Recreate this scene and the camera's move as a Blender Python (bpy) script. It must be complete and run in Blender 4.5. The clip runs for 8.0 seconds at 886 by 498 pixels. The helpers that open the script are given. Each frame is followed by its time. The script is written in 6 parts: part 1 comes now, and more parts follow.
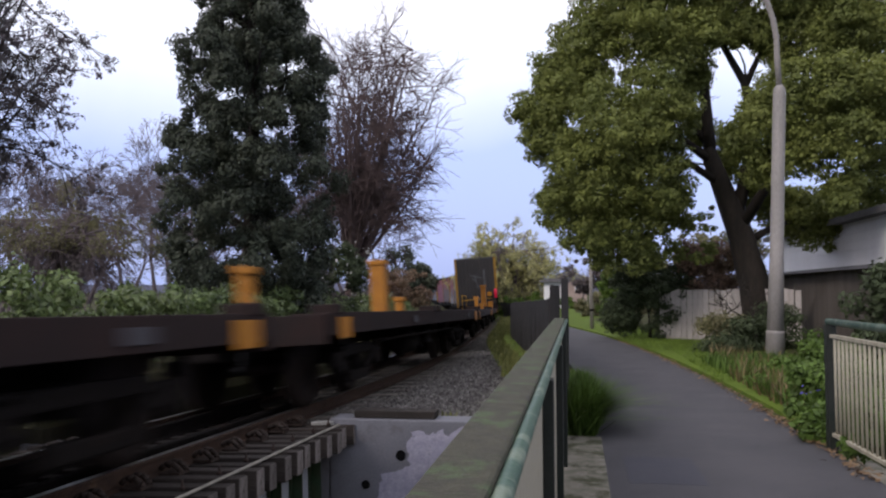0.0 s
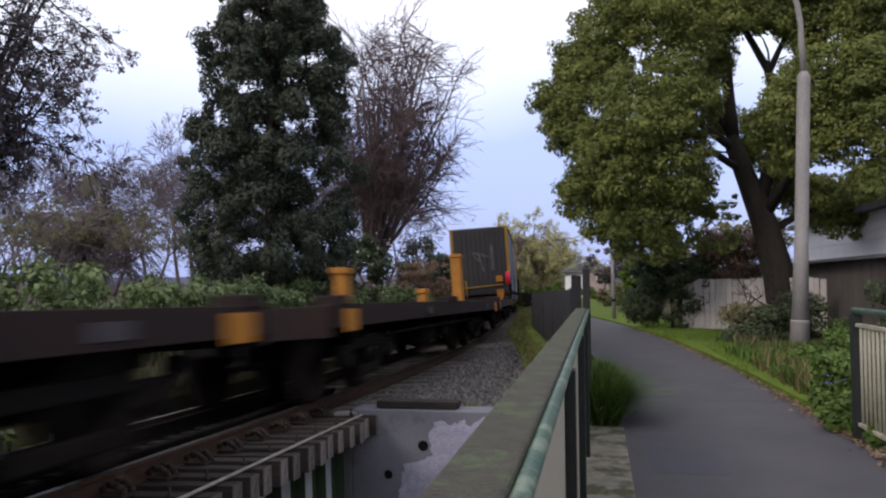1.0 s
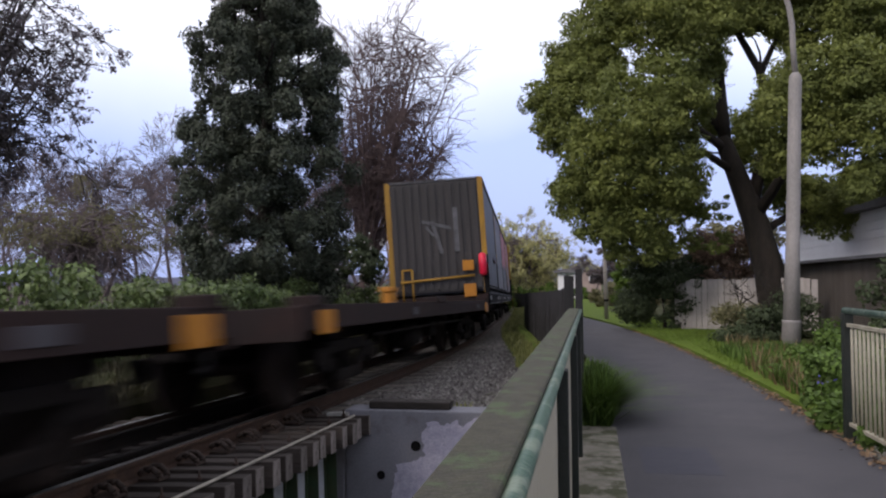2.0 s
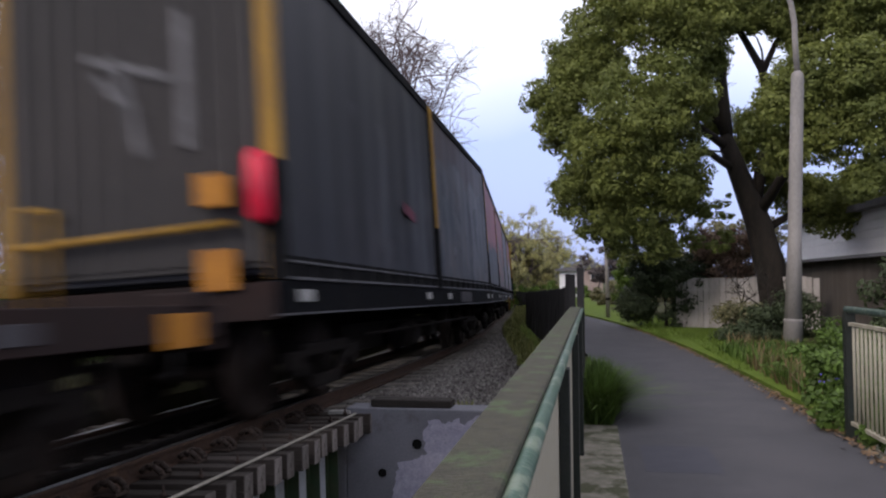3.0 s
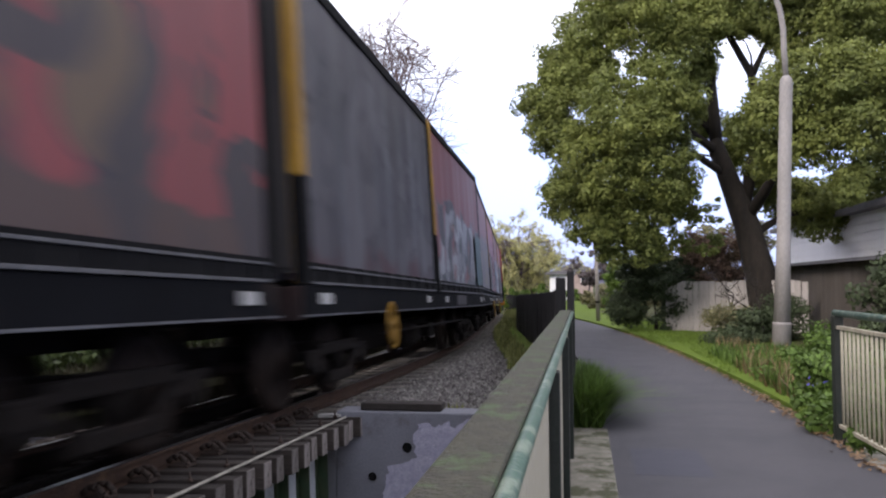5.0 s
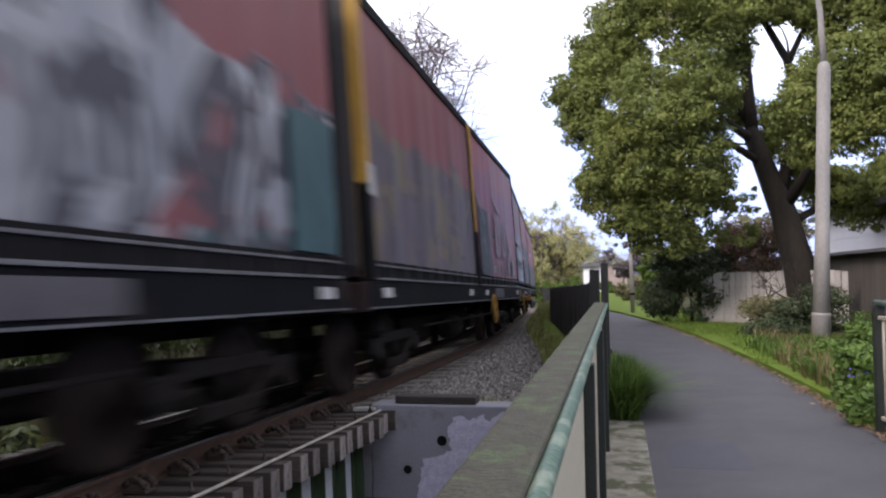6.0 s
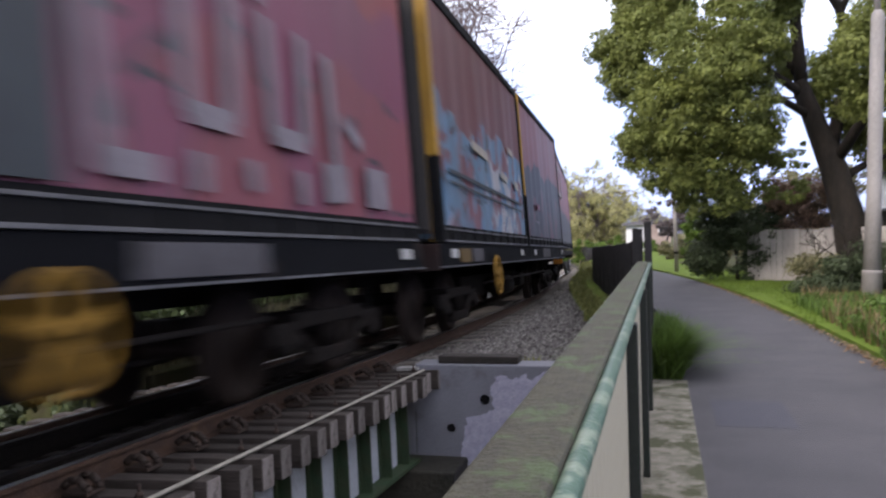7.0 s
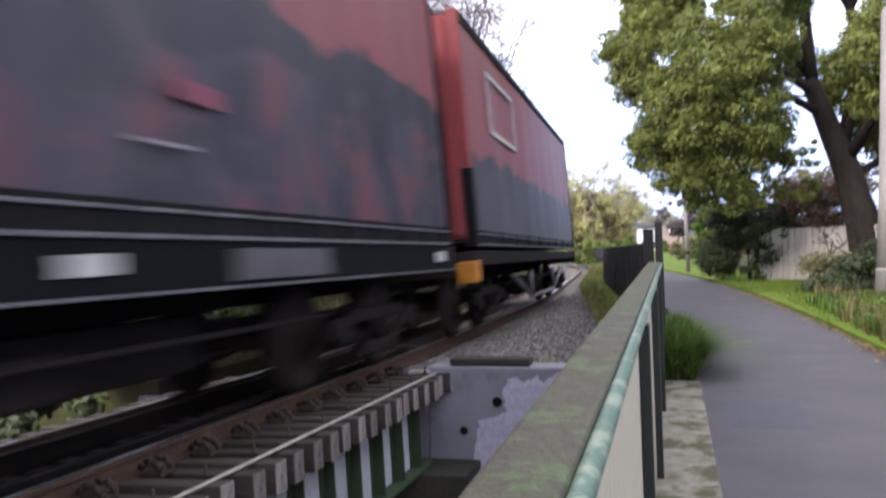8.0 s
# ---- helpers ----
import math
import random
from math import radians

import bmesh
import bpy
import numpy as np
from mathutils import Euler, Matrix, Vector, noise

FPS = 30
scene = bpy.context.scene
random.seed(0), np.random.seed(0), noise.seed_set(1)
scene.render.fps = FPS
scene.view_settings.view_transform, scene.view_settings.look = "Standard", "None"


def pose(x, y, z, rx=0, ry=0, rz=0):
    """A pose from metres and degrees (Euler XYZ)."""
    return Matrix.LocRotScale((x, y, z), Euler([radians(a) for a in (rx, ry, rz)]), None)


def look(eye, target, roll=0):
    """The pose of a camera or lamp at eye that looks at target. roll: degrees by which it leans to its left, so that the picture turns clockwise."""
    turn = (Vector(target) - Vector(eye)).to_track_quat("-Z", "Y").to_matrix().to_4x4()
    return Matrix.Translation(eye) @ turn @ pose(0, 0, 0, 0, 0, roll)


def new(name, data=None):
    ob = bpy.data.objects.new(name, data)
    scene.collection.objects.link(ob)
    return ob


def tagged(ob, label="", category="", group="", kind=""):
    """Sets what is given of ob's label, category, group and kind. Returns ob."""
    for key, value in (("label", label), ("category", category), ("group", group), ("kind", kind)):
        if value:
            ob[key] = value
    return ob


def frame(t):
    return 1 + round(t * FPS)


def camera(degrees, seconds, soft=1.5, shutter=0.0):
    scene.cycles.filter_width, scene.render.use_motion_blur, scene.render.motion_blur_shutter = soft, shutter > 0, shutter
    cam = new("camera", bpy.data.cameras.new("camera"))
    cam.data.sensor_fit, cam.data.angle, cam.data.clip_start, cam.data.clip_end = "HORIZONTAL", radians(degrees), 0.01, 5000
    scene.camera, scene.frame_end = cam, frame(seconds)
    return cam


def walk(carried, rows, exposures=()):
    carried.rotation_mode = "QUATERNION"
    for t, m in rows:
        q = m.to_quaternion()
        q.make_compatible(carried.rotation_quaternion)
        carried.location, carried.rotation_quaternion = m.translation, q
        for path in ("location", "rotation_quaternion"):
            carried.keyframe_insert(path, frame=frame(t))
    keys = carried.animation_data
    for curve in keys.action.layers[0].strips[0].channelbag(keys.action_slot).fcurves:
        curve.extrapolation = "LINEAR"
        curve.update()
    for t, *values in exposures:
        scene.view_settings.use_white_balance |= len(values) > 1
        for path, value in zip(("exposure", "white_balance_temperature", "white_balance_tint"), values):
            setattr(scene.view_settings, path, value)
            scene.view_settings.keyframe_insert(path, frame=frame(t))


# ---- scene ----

EYE = 1.31
cam = camera(57.0, 8.0, soft=2.2, shutter=0.75)
PATH = [
    (0.0, 92.97, 0.15, 9.31),
    (0.5, 92.36, 0.26, 10.11),
    (1.0, 92.33, 0.46, 10.79),
    (1.5, 92.39, 0.49, 10.25),
    (3.0, 92.23, 0.39, 10.39),
    (3.5, 92.28, 0.54, 10.44),
    (4.0, 92.18, 0.97, 10.50),
    (4.2, 92.57, 0.85, 10.14),
    (5.3, 92.33, 0.24, 9.80),
    (5.5, 91.55, 0.83, 11.21),
    (6.0, 92.01, 0.87, 12.03),
    (6.5, 91.22, 0.93, 12.07),
    (7.0, 89.31, 1.47, 14.93),
    (7.5, 88.83, 1.97, 15.67),
    (7.7, 88.02, 2.03, 15.92),
    (8.0, 89.53, 2.12, 15.65),
]
EXPOSURES = [(t, stops, 6400, 16) for t, stops in ((0.0, 0.05), (1.5, 0.05), (2.8, 0.05), (3.0, 0.1), (3.5, 0.72), (4.2, 0.8), (5.5, 0.85), (6.5, 0.9), (7.0, 1.0), (7.5, 1.3), (8.0, 1.4))]
walk(cam, [(t, pose(0, 0, EYE, rx, ry, rz)) for t, rx, ry, rz in PATH], EXPOSURES)


# ---------------------------------------------------------------- world and sun
SUN_EL, SUN_AZ = 32.0, 215.0


def make_world():
    w = bpy.data.worlds.new("overcast_sky")
    scene.world = w
    w.use_nodes = True
    nt = w.node_tree
    nt.nodes.clear()
    out = nt.nodes.new("ShaderNodeOutputWorld")
    sky = nt.nodes.new("ShaderNodeTexSky")
    sky.sky_type = "NISHITA"
    sky.sun_disc = False
    sky.sun_elevation = radians(SUN_EL)
    sky.sun_rotation = radians(SUN_AZ)
    sky.dust_density = 3.0
    b1 = nt.nodes.new("ShaderNodeBackground")
    b1.inputs[1].default_value = 0.03
    nt.links.new(sky.outputs[0], b1.inputs[0])
    # cloud cover: pale blue low down, white overhead
    tc = nt.nodes.new("ShaderNodeTexCoord")
    sep = nt.nodes.new("ShaderNodeSeparateXYZ")
    nt.links.new(tc.outputs["Generated"], sep.inputs[0])
    nz = nt.nodes.new("ShaderNodeTexNoise")
    nz.inputs["Scale"].default_value = 2.2
    nz.inputs["Detail"].default_value = 5
    nt.links.new(tc.outputs["Generated"], nz.inputs["Vector"])
    mul = nt.nodes.new("ShaderNodeMath")
    mul.operation = "MULTIPLY_ADD"
    mul.inputs[1].default_value = 0.16
    nt.links.new(nz.outputs["Fac"], mul.inputs[0])
    nt.links.new(sep.outputs["Z"], mul.inputs[2])
    ramp = nt.nodes.new("ShaderNodeValToRGB")
    els = ramp.color_ramp.elements
    els[0].position, els[0].color = 0.06, (0.36, 0.44, 0.74, 1)
    els[1].position, els[1].color = 0.42, (0.95, 0.95, 1.0, 1)
    e = els.new(0.24)
    e.color = (0.44, 0.54, 0.88, 1)
    e = els.new(0.33)
    e.color = (0.80, 0.86, 1.0, 1)
    nt.links.new(mul.outputs[0], ramp.inputs[0])
    b2 = nt.nodes.new("ShaderNodeBackground")
    b2.inputs[1].default_value = 1.12
    nt.links.new(ramp.outputs[0], b2.inputs[0])
    add = nt.nodes.new("ShaderNodeAddShader")
    nt.links.new(b1.outputs[0], add.inputs[0])
    nt.links.new(b2.outputs[0], add.inputs[1])
    nt.links.new(add.outputs[0], out.inputs[0])


make_world()
sun = new("sun", bpy.data.lights.new("sun", "SUN"))
sun.data.energy, sun.data.angle, sun.data.color = 1.3, radians(14), (1.0, 0.93, 0.84)
_a, _e = radians(SUN_AZ), radians(SUN_EL)
sun.matrix_world = look((0, 0, 60), (-math.sin(_a) * math.cos(_e), -math.cos(_a) * math.cos(_e), 60 - math.sin(_e)))


# ---------------------------------------------------------------- materials
def mat(name, c1, c2=None, scale=4.0, rough=0.8, metal=0.0, bump=0.2, fine=60.0, c3=None, scale3=0.7, spots=0.62,
        rnd=0.0, stretch=(1, 1, 1), coords="Object", spec=0.3, transl=0.0, island=0.0):
    """Two-scale procedural surface: mottling c1/c2, larger stains c3, fine bump; rnd varies objects, island joined pieces."""
    m = bpy.data.materials.new(name)
    m.use_nodes = True
    nt = m.node_tree
    N, L = nt.nodes, nt.links
    bs = N["Principled BSDF"]
    bs.inputs["Roughness"].default_value = rough
    bs.inputs["Metallic"].default_value = metal
    bs.inputs["Specular IOR Level"].default_value = spec
    c2 = c2 or tuple(v * 0.7 for v in c1)
    tc = N.new("ShaderNodeTexCoord")
    mp = N.new("ShaderNodeMapping")
    mp.inputs["Scale"].default_value = stretch
    L.new(tc.outputs[coords], mp.inputs[0])

    def nz(sc, det=6, r=0.6):
        n = N.new("ShaderNodeTexNoise")
        n.inputs["Scale"].default_value = sc
        n.inputs["Detail"].default_value = det
        n.inputs["Roughness"].default_value = r
        L.new(mp.outputs[0], n.inputs["Vector"])
        return n.outputs["Fac"]

    def mix(fac, a, b, kind="MIX"):
        x = N.new("ShaderNodeMix")
        x.data_type, x.blend_type = "RGBA", kind
        for i, v in ((0, fac), (6, a), (7, b)):
            if isinstance(v, (int, float)):
                x.inputs[i].default_value = v
            elif isinstance(v, tuple):
                x.inputs[i].default_value = (*v, 1)
            else:
                L.new(v, x.inputs[i])
        return x.outputs[2]

    def ramp(src, a, b):
        r = N.new("ShaderNodeMapRange")
        r.inputs[1].default_value, r.inputs[2].default_value = a, b
        L.new(src, r.inputs[0])
        return r.outputs[0]

    col = mix(ramp(nz(scale), 0.35, 0.65), c1, c2)
    if c3:
        col = mix(ramp(nz(scale3, 8, 0.65), spots, spots + 0.08), col, c3)
    f = nz(fine, 3)
    col = mix(ramp(f, 0.2, 0.8), col, mix(1.0, col, (0.62, 0.62, 0.62), "MULTIPLY"))
    for amount, socket in ((rnd, "obj"), (island, "isl")):
        if amount:
            if socket == "obj":
                src = N.new("ShaderNodeObjectInfo").outputs["Random"]
            else:
                src = N.new("ShaderNodeNewGeometry").outputs["Random Per Island"]
            r = N.new("ShaderNodeMapRange")
            r.inputs[3].default_value, r.inputs[4].default_value = 1 - amount, 1 + amount
            L.new(src, r.inputs[0])
            h = N.new("ShaderNodeHueSaturation")
            L.new(r.outputs[0], h.inputs["Value"])
            L.new(col, h.inputs["Color"])
            col = h.outputs[0]
    L.new(col, bs.inputs["Base Color"])
    if bump:
        b = N.new("ShaderNodeBump")
        b.inputs["Strength"].default_value = bump
        b.inputs["Distance"].default_value = 0.02
        L.new(f, b.inputs["Height"])
        L.new(b.outputs[0], bs.inputs["Normal"])
    if transl:
        tr = N.new("ShaderNodeBsdfTranslucent")
        L.new(col, tr.inputs[0])
        ms = N.new("ShaderNodeMixShader")
        ms.inputs[0].default_value = transl
        L.new(bs.outputs[0], ms.inputs[1])
        L.new(tr.outputs[0], ms.inputs[2])
        L.new(ms.outputs[0], N["Material Output"].inputs[0])
    return m


M = {}
M["asphalt"] = mat("asphalt", (0.092, 0.089, 0.098), (0.070, 0.069, 0.077), 1.2, 0.85, bump=0.5, fine=160, c3=(0.105, 0.10, 0.108), scale3=0.35)
M["asphalt_patch"] = mat("asphalt_patch", (0.062, 0.063, 0.080), (0.072, 0.072, 0.090), 5, 0.8, bump=0.5, fine=160)
M["concrete"] = mat("concrete", (0.27, 0.25, 0.21), (0.15, 0.145, 0.11), 7, 0.9, bump=0.5, fine=70, c3=(0.07, 0.075, 0.04), scale3=3.0, spots=0.5)
# far verge turf, its colour lowered for the passing train's shadow
M["far_grass"] = mat("rough_shaded_turf", (0.05, 0.054, 0.026), (0.066, 0.058, 0.036), 2.5, 0.95, bump=0.6, fine=45, spec=0.1)
M["grass"] = mat("lawn", (0.13, 0.19, 0.028), (0.095, 0.145, 0.024), 1.5, 0.95, bump=0.6, fine=45, c3=(0.17, 0.20, 0.04), scale3=0.5, spec=0.1)
M["verge"] = mat("verge_soil", (0.07, 0.085, 0.025), (0.05, 0.045, 0.025), 2.0, 0.95, bump=0.8, fine=30, spec=0.1)
M["ballast"] = mat("ballast_bed", (0.10, 0.092, 0.085), (0.055, 0.05, 0.047), 20, 0.9, bump=1.0, fine=45, c3=(0.05, 0.042, 0.036), scale3=0.6, spots=0.5)
M["stone"] = mat("ballast_stone", (0.20, 0.19, 0.18), (0.12, 0.11, 0.105), 9, 0.85, bump=0.3, fine=50, island=0.5)
M["rail_paint"] = mat("mossy_green_paint", (0.072, 0.070, 0.044), (0.046, 0.043, 0.031), 22, 0.75, bump=0.6, fine=110, c3=(0.072, 0.10, 0.045), scale3=12, spots=0.52)
M["tube_green"] = mat("green_tube_paint", (0.04, 0.095, 0.062), (0.06, 0.12, 0.085), 14, 0.5, bump=0.25, fine=80, c3=(0.17, 0.22, 0.16), scale3=14, spots=0.5, spec=0.4)
M["post_dark"] = mat("dark_green_paint", (0.012, 0.018, 0.014), (0.02, 0.022, 0.018), 5, 0.6, bump=0.2)
M["cream_bar"] = mat("cream_paint", (0.42, 0.39, 0.30), (0.29, 0.265, 0.20), 9, 0.7, bump=0.3, c3=(0.10, 0.09, 0.06), scale3=12, spots=0.62, stretch=(1, 1, 0.15))
M["steel_rail"] = mat("rusty_rail_steel", (0.085, 0.05, 0.035), (0.05, 0.032, 0.026), 8, 0.75, 0.3, bump=0.4, c3=(0.12, 0.075, 0.05), scale3=3)
M["rail_head"] = mat("polished_rail_head", (0.30, 0.29, 0.28), (0.20, 0.19, 0.18), 12, 0.35, 0.9, bump=0.05)
M["tie"] = mat("dark_weathered_timber", (0.055, 0.045, 0.04), (0.032, 0.027, 0.025), 6, 0.9, bump=0.6, fine=40, stretch=(0.25, 1, 1), rnd=0.25)
M["tie_end"] = mat("pale_timber_end_grain", (0.23, 0.21, 0.205), (0.12, 0.105, 0.10), 9, 0.9, bump=0.7, fine=60, rnd=0.35, c3=(0.06, 0.052, 0.048), scale3=7, spots=0.56)
M["tie_dark"] = mat("dark_timber", (0.05, 0.042, 0.038), (0.03, 0.026, 0.023), 6, 0.9, bump=0.6, fine=40, rnd=0.3)
M["sleeper"] = mat("concrete_sleeper", (0.22, 0.2, 0.18), (0.13, 0.115, 0.10), 6, 0.9, bump=0.4, rnd=0.2)
M["clip"] = mat("rusty_clip", (0.06, 0.04, 0.032), (0.035, 0.028, 0.025), 20, 0.8, 0.2)
M["cable"] = mat("grey_conduit", (0.36, 0.34, 0.30), (0.25, 0.24, 0.21), 10, 0.7)
M["girder_green"] = mat("girder_green_paint", (0.03, 0.065, 0.032), (0.045, 0.06, 0.03), 6, 0.7, c3=(0.08, 0.06, 0.04), scale3=5)
M["girder_white"] = mat("pale_girder_paint", (0.50, 0.54, 0.62), (0.40, 0.43, 0.50), 4, 0.75, c3=(0.20, 0.21, 0.20), scale3=3, stretch=(1, 1, 0.4))
M["abutment"] = mat("grey_painted_concrete", (0.21, 0.215, 0.25), (0.17, 0.175, 0.20), 1.5, 0.85, bump=0.25, c3=(0.15, 0.15, 0.165), scale3=1.4)
M["peel"] = mat("peeled_white_paint", (0.46, 0.45, 0.56), (0.36, 0.36, 0.47), 12, 0.8, bump=0.4, c3=(0.24, 0.24, 0.29), scale3=10, spots=0.6)
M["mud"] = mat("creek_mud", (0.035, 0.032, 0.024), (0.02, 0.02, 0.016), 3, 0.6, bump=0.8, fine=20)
M["water"] = mat("creek_water", (0.012, 0.016, 0.014), (0.016, 0.018, 0.014), 2, 0.08, bump=0.1, fine=6, spec=0.5)
M["fence_black"] = mat("black_stained_fence", (0.018, 0.017, 0.018), (0.028, 0.026, 0.026), 5, 0.75, bump=0.5, stretch=(1, 1, 0.1), rnd=0.4)
M["lamp_pole"] = mat("galvanised_pole", (0.34, 0.315, 0.295), (0.26, 0.245, 0.23), 3, 0.65, 0.0, bump=0.15, c3=(0.26, 0.24, 0.21), scale3=2.5, stretch=(1, 1, 0.25))
M["white_wall"] = mat("white_weatherboard", (0.88, 0.88, 0.89), (0.82, 0.82, 0.83), 2, 0.8, bump=0.1)
M["house_tan"] = mat("pinkish_brown_walling", (0.42, 0.33, 0.29), (0.33, 0.26, 0.23), 1.5, 0.9)
M["roof"] = mat("grey_roofing", (0.16, 0.155, 0.165), (0.12, 0.118, 0.125), 3, 0.7)
M["fence_pale"] = mat("weathered_pale_fence", (0.50, 0.46, 0.43), (0.37, 0.34, 0.31), 3, 0.9, bump=0.4, stretch=(1, 1, 0.12), rnd=0.15)
M["fence_brown"] = mat("brown_fence", (0.14, 0.118, 0.10), (0.10, 0.085, 0.072), 3, 0.9, bump=0.4, stretch=(1, 1, 0.12), rnd=0.15)
M["glass"] = mat("dark_window", (0.02, 0.024, 0.03), (0.03, 0.035, 0.04), 1, 0.1, spec=0.6, bump=0.0)
M["bark"] = mat("dark_bark", (0.035, 0.028, 0.022), (0.02, 0.017, 0.014), 5, 0.95, bump=1.0, fine=25, stretch=(1, 1, 0.3))
M["bark_grey"] = mat("grey_twig_bark", (0.19, 0.155, 0.165), (0.13, 0.105, 0.112), 5, 0.95, bump=0.6, fine=25)
M["bark_red"] = mat("reddish_twig_bark", (0.15, 0.108, 0.104), (0.10, 0.072, 0.071), 5, 0.95, bump=0.6, fine=25)


def leaf_mat(name, c1, c2, v=0.45, tl=0.3, rough=0.6, spec=0.25):
    return mat(name, c1, c2, 0.6, rough, bump=0.0, fine=3, island=v, transl=tl, spec=spec)


M["leaf_wattle"] = leaf_mat("feathery_green_leaves", (0.22, 0.25, 0.062), (0.135, 0.165, 0.045), v=0.28, tl=0.3)
M["leaf_dark"] = leaf_mat("dark_evergreen_leaves", (0.052, 0.066, 0.046), (0.075, 0.088, 0.060), tl=0.2)
M["leaf_laurel"] = leaf_mat("glossy_laurel_leaves", (0.10, 0.15, 0.05), (0.17, 0.22, 0.08), tl=0.25, rough=0.42, spec=0.35)
M["leaf_purple"] = leaf_mat("dusky_leaves", (0.085, 0.072, 0.088), (0.105, 0.095, 0.095), tl=0.2)
M["leaf_willow"] = leaf_mat("spring_willow_leaves", (0.58, 0.55, 0.25), (0.42, 0.42, 0.18), tl=0.35)
M["leaf_olive"] = leaf_mat("olive_leaves", (0.23, 0.22, 0.11), (0.17, 0.16, 0.09), tl=0.25)
M["leaf_red"] = leaf_mat("bronze_shrub_leaves", (0.25, 0.16, 0.115), (0.17, 0.13, 0.075), tl=0.3)
M["leaf_scrub"] = leaf_mat("dull_brown_scrub", (0.13, 0.105, 0.105), (0.10, 0.088, 0.082), tl=0.2)
M["leaf_shrub"] = leaf_mat("shrub_leaves", (0.072, 0.096, 0.044), (0.05, 0.07, 0.034), v=0.3, tl=0.2)
M["leaf_bright"] = leaf_mat("bright_green_leaves", (0.12, 0.19, 0.03), (0.08, 0.14, 0.02), tl=0.3)
M["blade"] = leaf_mat("grass_blades", (0.10, 0.165, 0.03), (0.07, 0.12, 0.025), tl=0.3)
M["blade_lawn"] = leaf_mat("mown_grass_blades", (0.16, 0.24, 0.035), (0.12, 0.18, 0.03), v=0.25, tl=0.3)
M["blade_bright"] = leaf_mat("yellow_green_grass", (0.21, 0.22, 0.075), (0.15, 0.16, 0.05), tl=0.3)
# blades on the far verge; the train's shadow is put into their colour
M["blade_shaded"] = leaf_mat("shaded_verge_grass", (0.06, 0.068, 0.03), (0.085, 0.075, 0.042), tl=0.2)
M["blade_dry"] = leaf_mat("dry_grass_blades", (0.22, 0.16, 0.08), (0.14, 0.11, 0.05), tl=0.25)
M["petal_white"] = leaf_mat("white_petals", (0.75, 0.74, 0.7), (0.6, 0.6, 0.55), v=0.2)
M["petal_blue"] = leaf_mat("blue_petals", (0.14, 0.12, 0.55), (0.2, 0.16, 0.6), v=0.2)
M["litter"] = leaf_mat("dry_leaf_litter", (0.30, 0.20, 0.11), (0.18, 0.11, 0.06), tl=0.1)
M["hill"] = mat("distant_hill", (0.13, 0.14, 0.19), (0.11, 0.115, 0.16), 0.02, 1.0, bump=0, fine=0.3, spec=0)
# grimy steel whose near-black also carries the shade beneath wagons and between rails
M["under"] = mat("grimy_shaded_steel", (0.010, 0.009, 0.009), (0.015, 0.012, 0.011), 6, 0.95, 0.0, bump=0.4, c3=(0.03, 0.02, 0.016), scale3=2, spec=0.08)
# rusty wheels, darkened as well for the shade under the wagons
M["wheel"] = mat("rusty_shaded_wheel", (0.020, 0.0155, 0.014), (0.03, 0.021, 0.018), 9, 0.8, 0.2, spec=0.15)
M["deck_brown"] = mat("rusty_wagon_sill", (0.027, 0.016, 0.0145), (0.019, 0.014, 0.0135), 3, 0.85, 0.0, bump=0.3, c3=(0.042, 0.032, 0.028), scale3=1.5, spec=0.15)
M["orange"] = mat("orange_paint", (0.42, 0.17, 0.012), (0.32, 0.125, 0.012), 4, 0.6, bump=0.2, c3=(0.2, 0.12, 0.06), scale3=5)
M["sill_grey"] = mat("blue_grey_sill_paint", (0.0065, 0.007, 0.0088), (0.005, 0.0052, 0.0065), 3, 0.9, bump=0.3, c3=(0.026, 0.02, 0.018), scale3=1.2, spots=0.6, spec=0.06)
M["yellow"] = mat("yellow_paint", (0.36, 0.20, 0.02), (0.24, 0.13, 0.02), 4, 0.6, bump=0.2, c3=(0.15, 0.10, 0.05), scale3=3, stretch=(1, 1, 0.4))
M["worn_yellow"] = mat("worn_yellow_paint", (0.22, 0.12, 0.015), (0.13, 0.075, 0.018), 6, 0.8, bump=0.2, c3=(0.06, 0.04, 0.025), scale3=5, spec=0.15)
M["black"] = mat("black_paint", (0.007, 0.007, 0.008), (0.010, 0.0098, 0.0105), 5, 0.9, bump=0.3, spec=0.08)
M["white_box"] = mat("white_marking", (0.42, 0.42, 0.41), (0.3, 0.3, 0.29), 5, 0.7)
M["red_lamp"] = mat("red_lamp_lens", (0.75, 0.02, 0.06), (0.6, 0.02, 0.05), 5, 0.3)
M["silver"] = mat("bare_steel_and_lit_edge", (0.13, 0.13, 0.14), (0.06, 0.06, 0.065), 4, 0.6, 0.3, c3=(0.08, 0.07, 0.065), scale3=2)


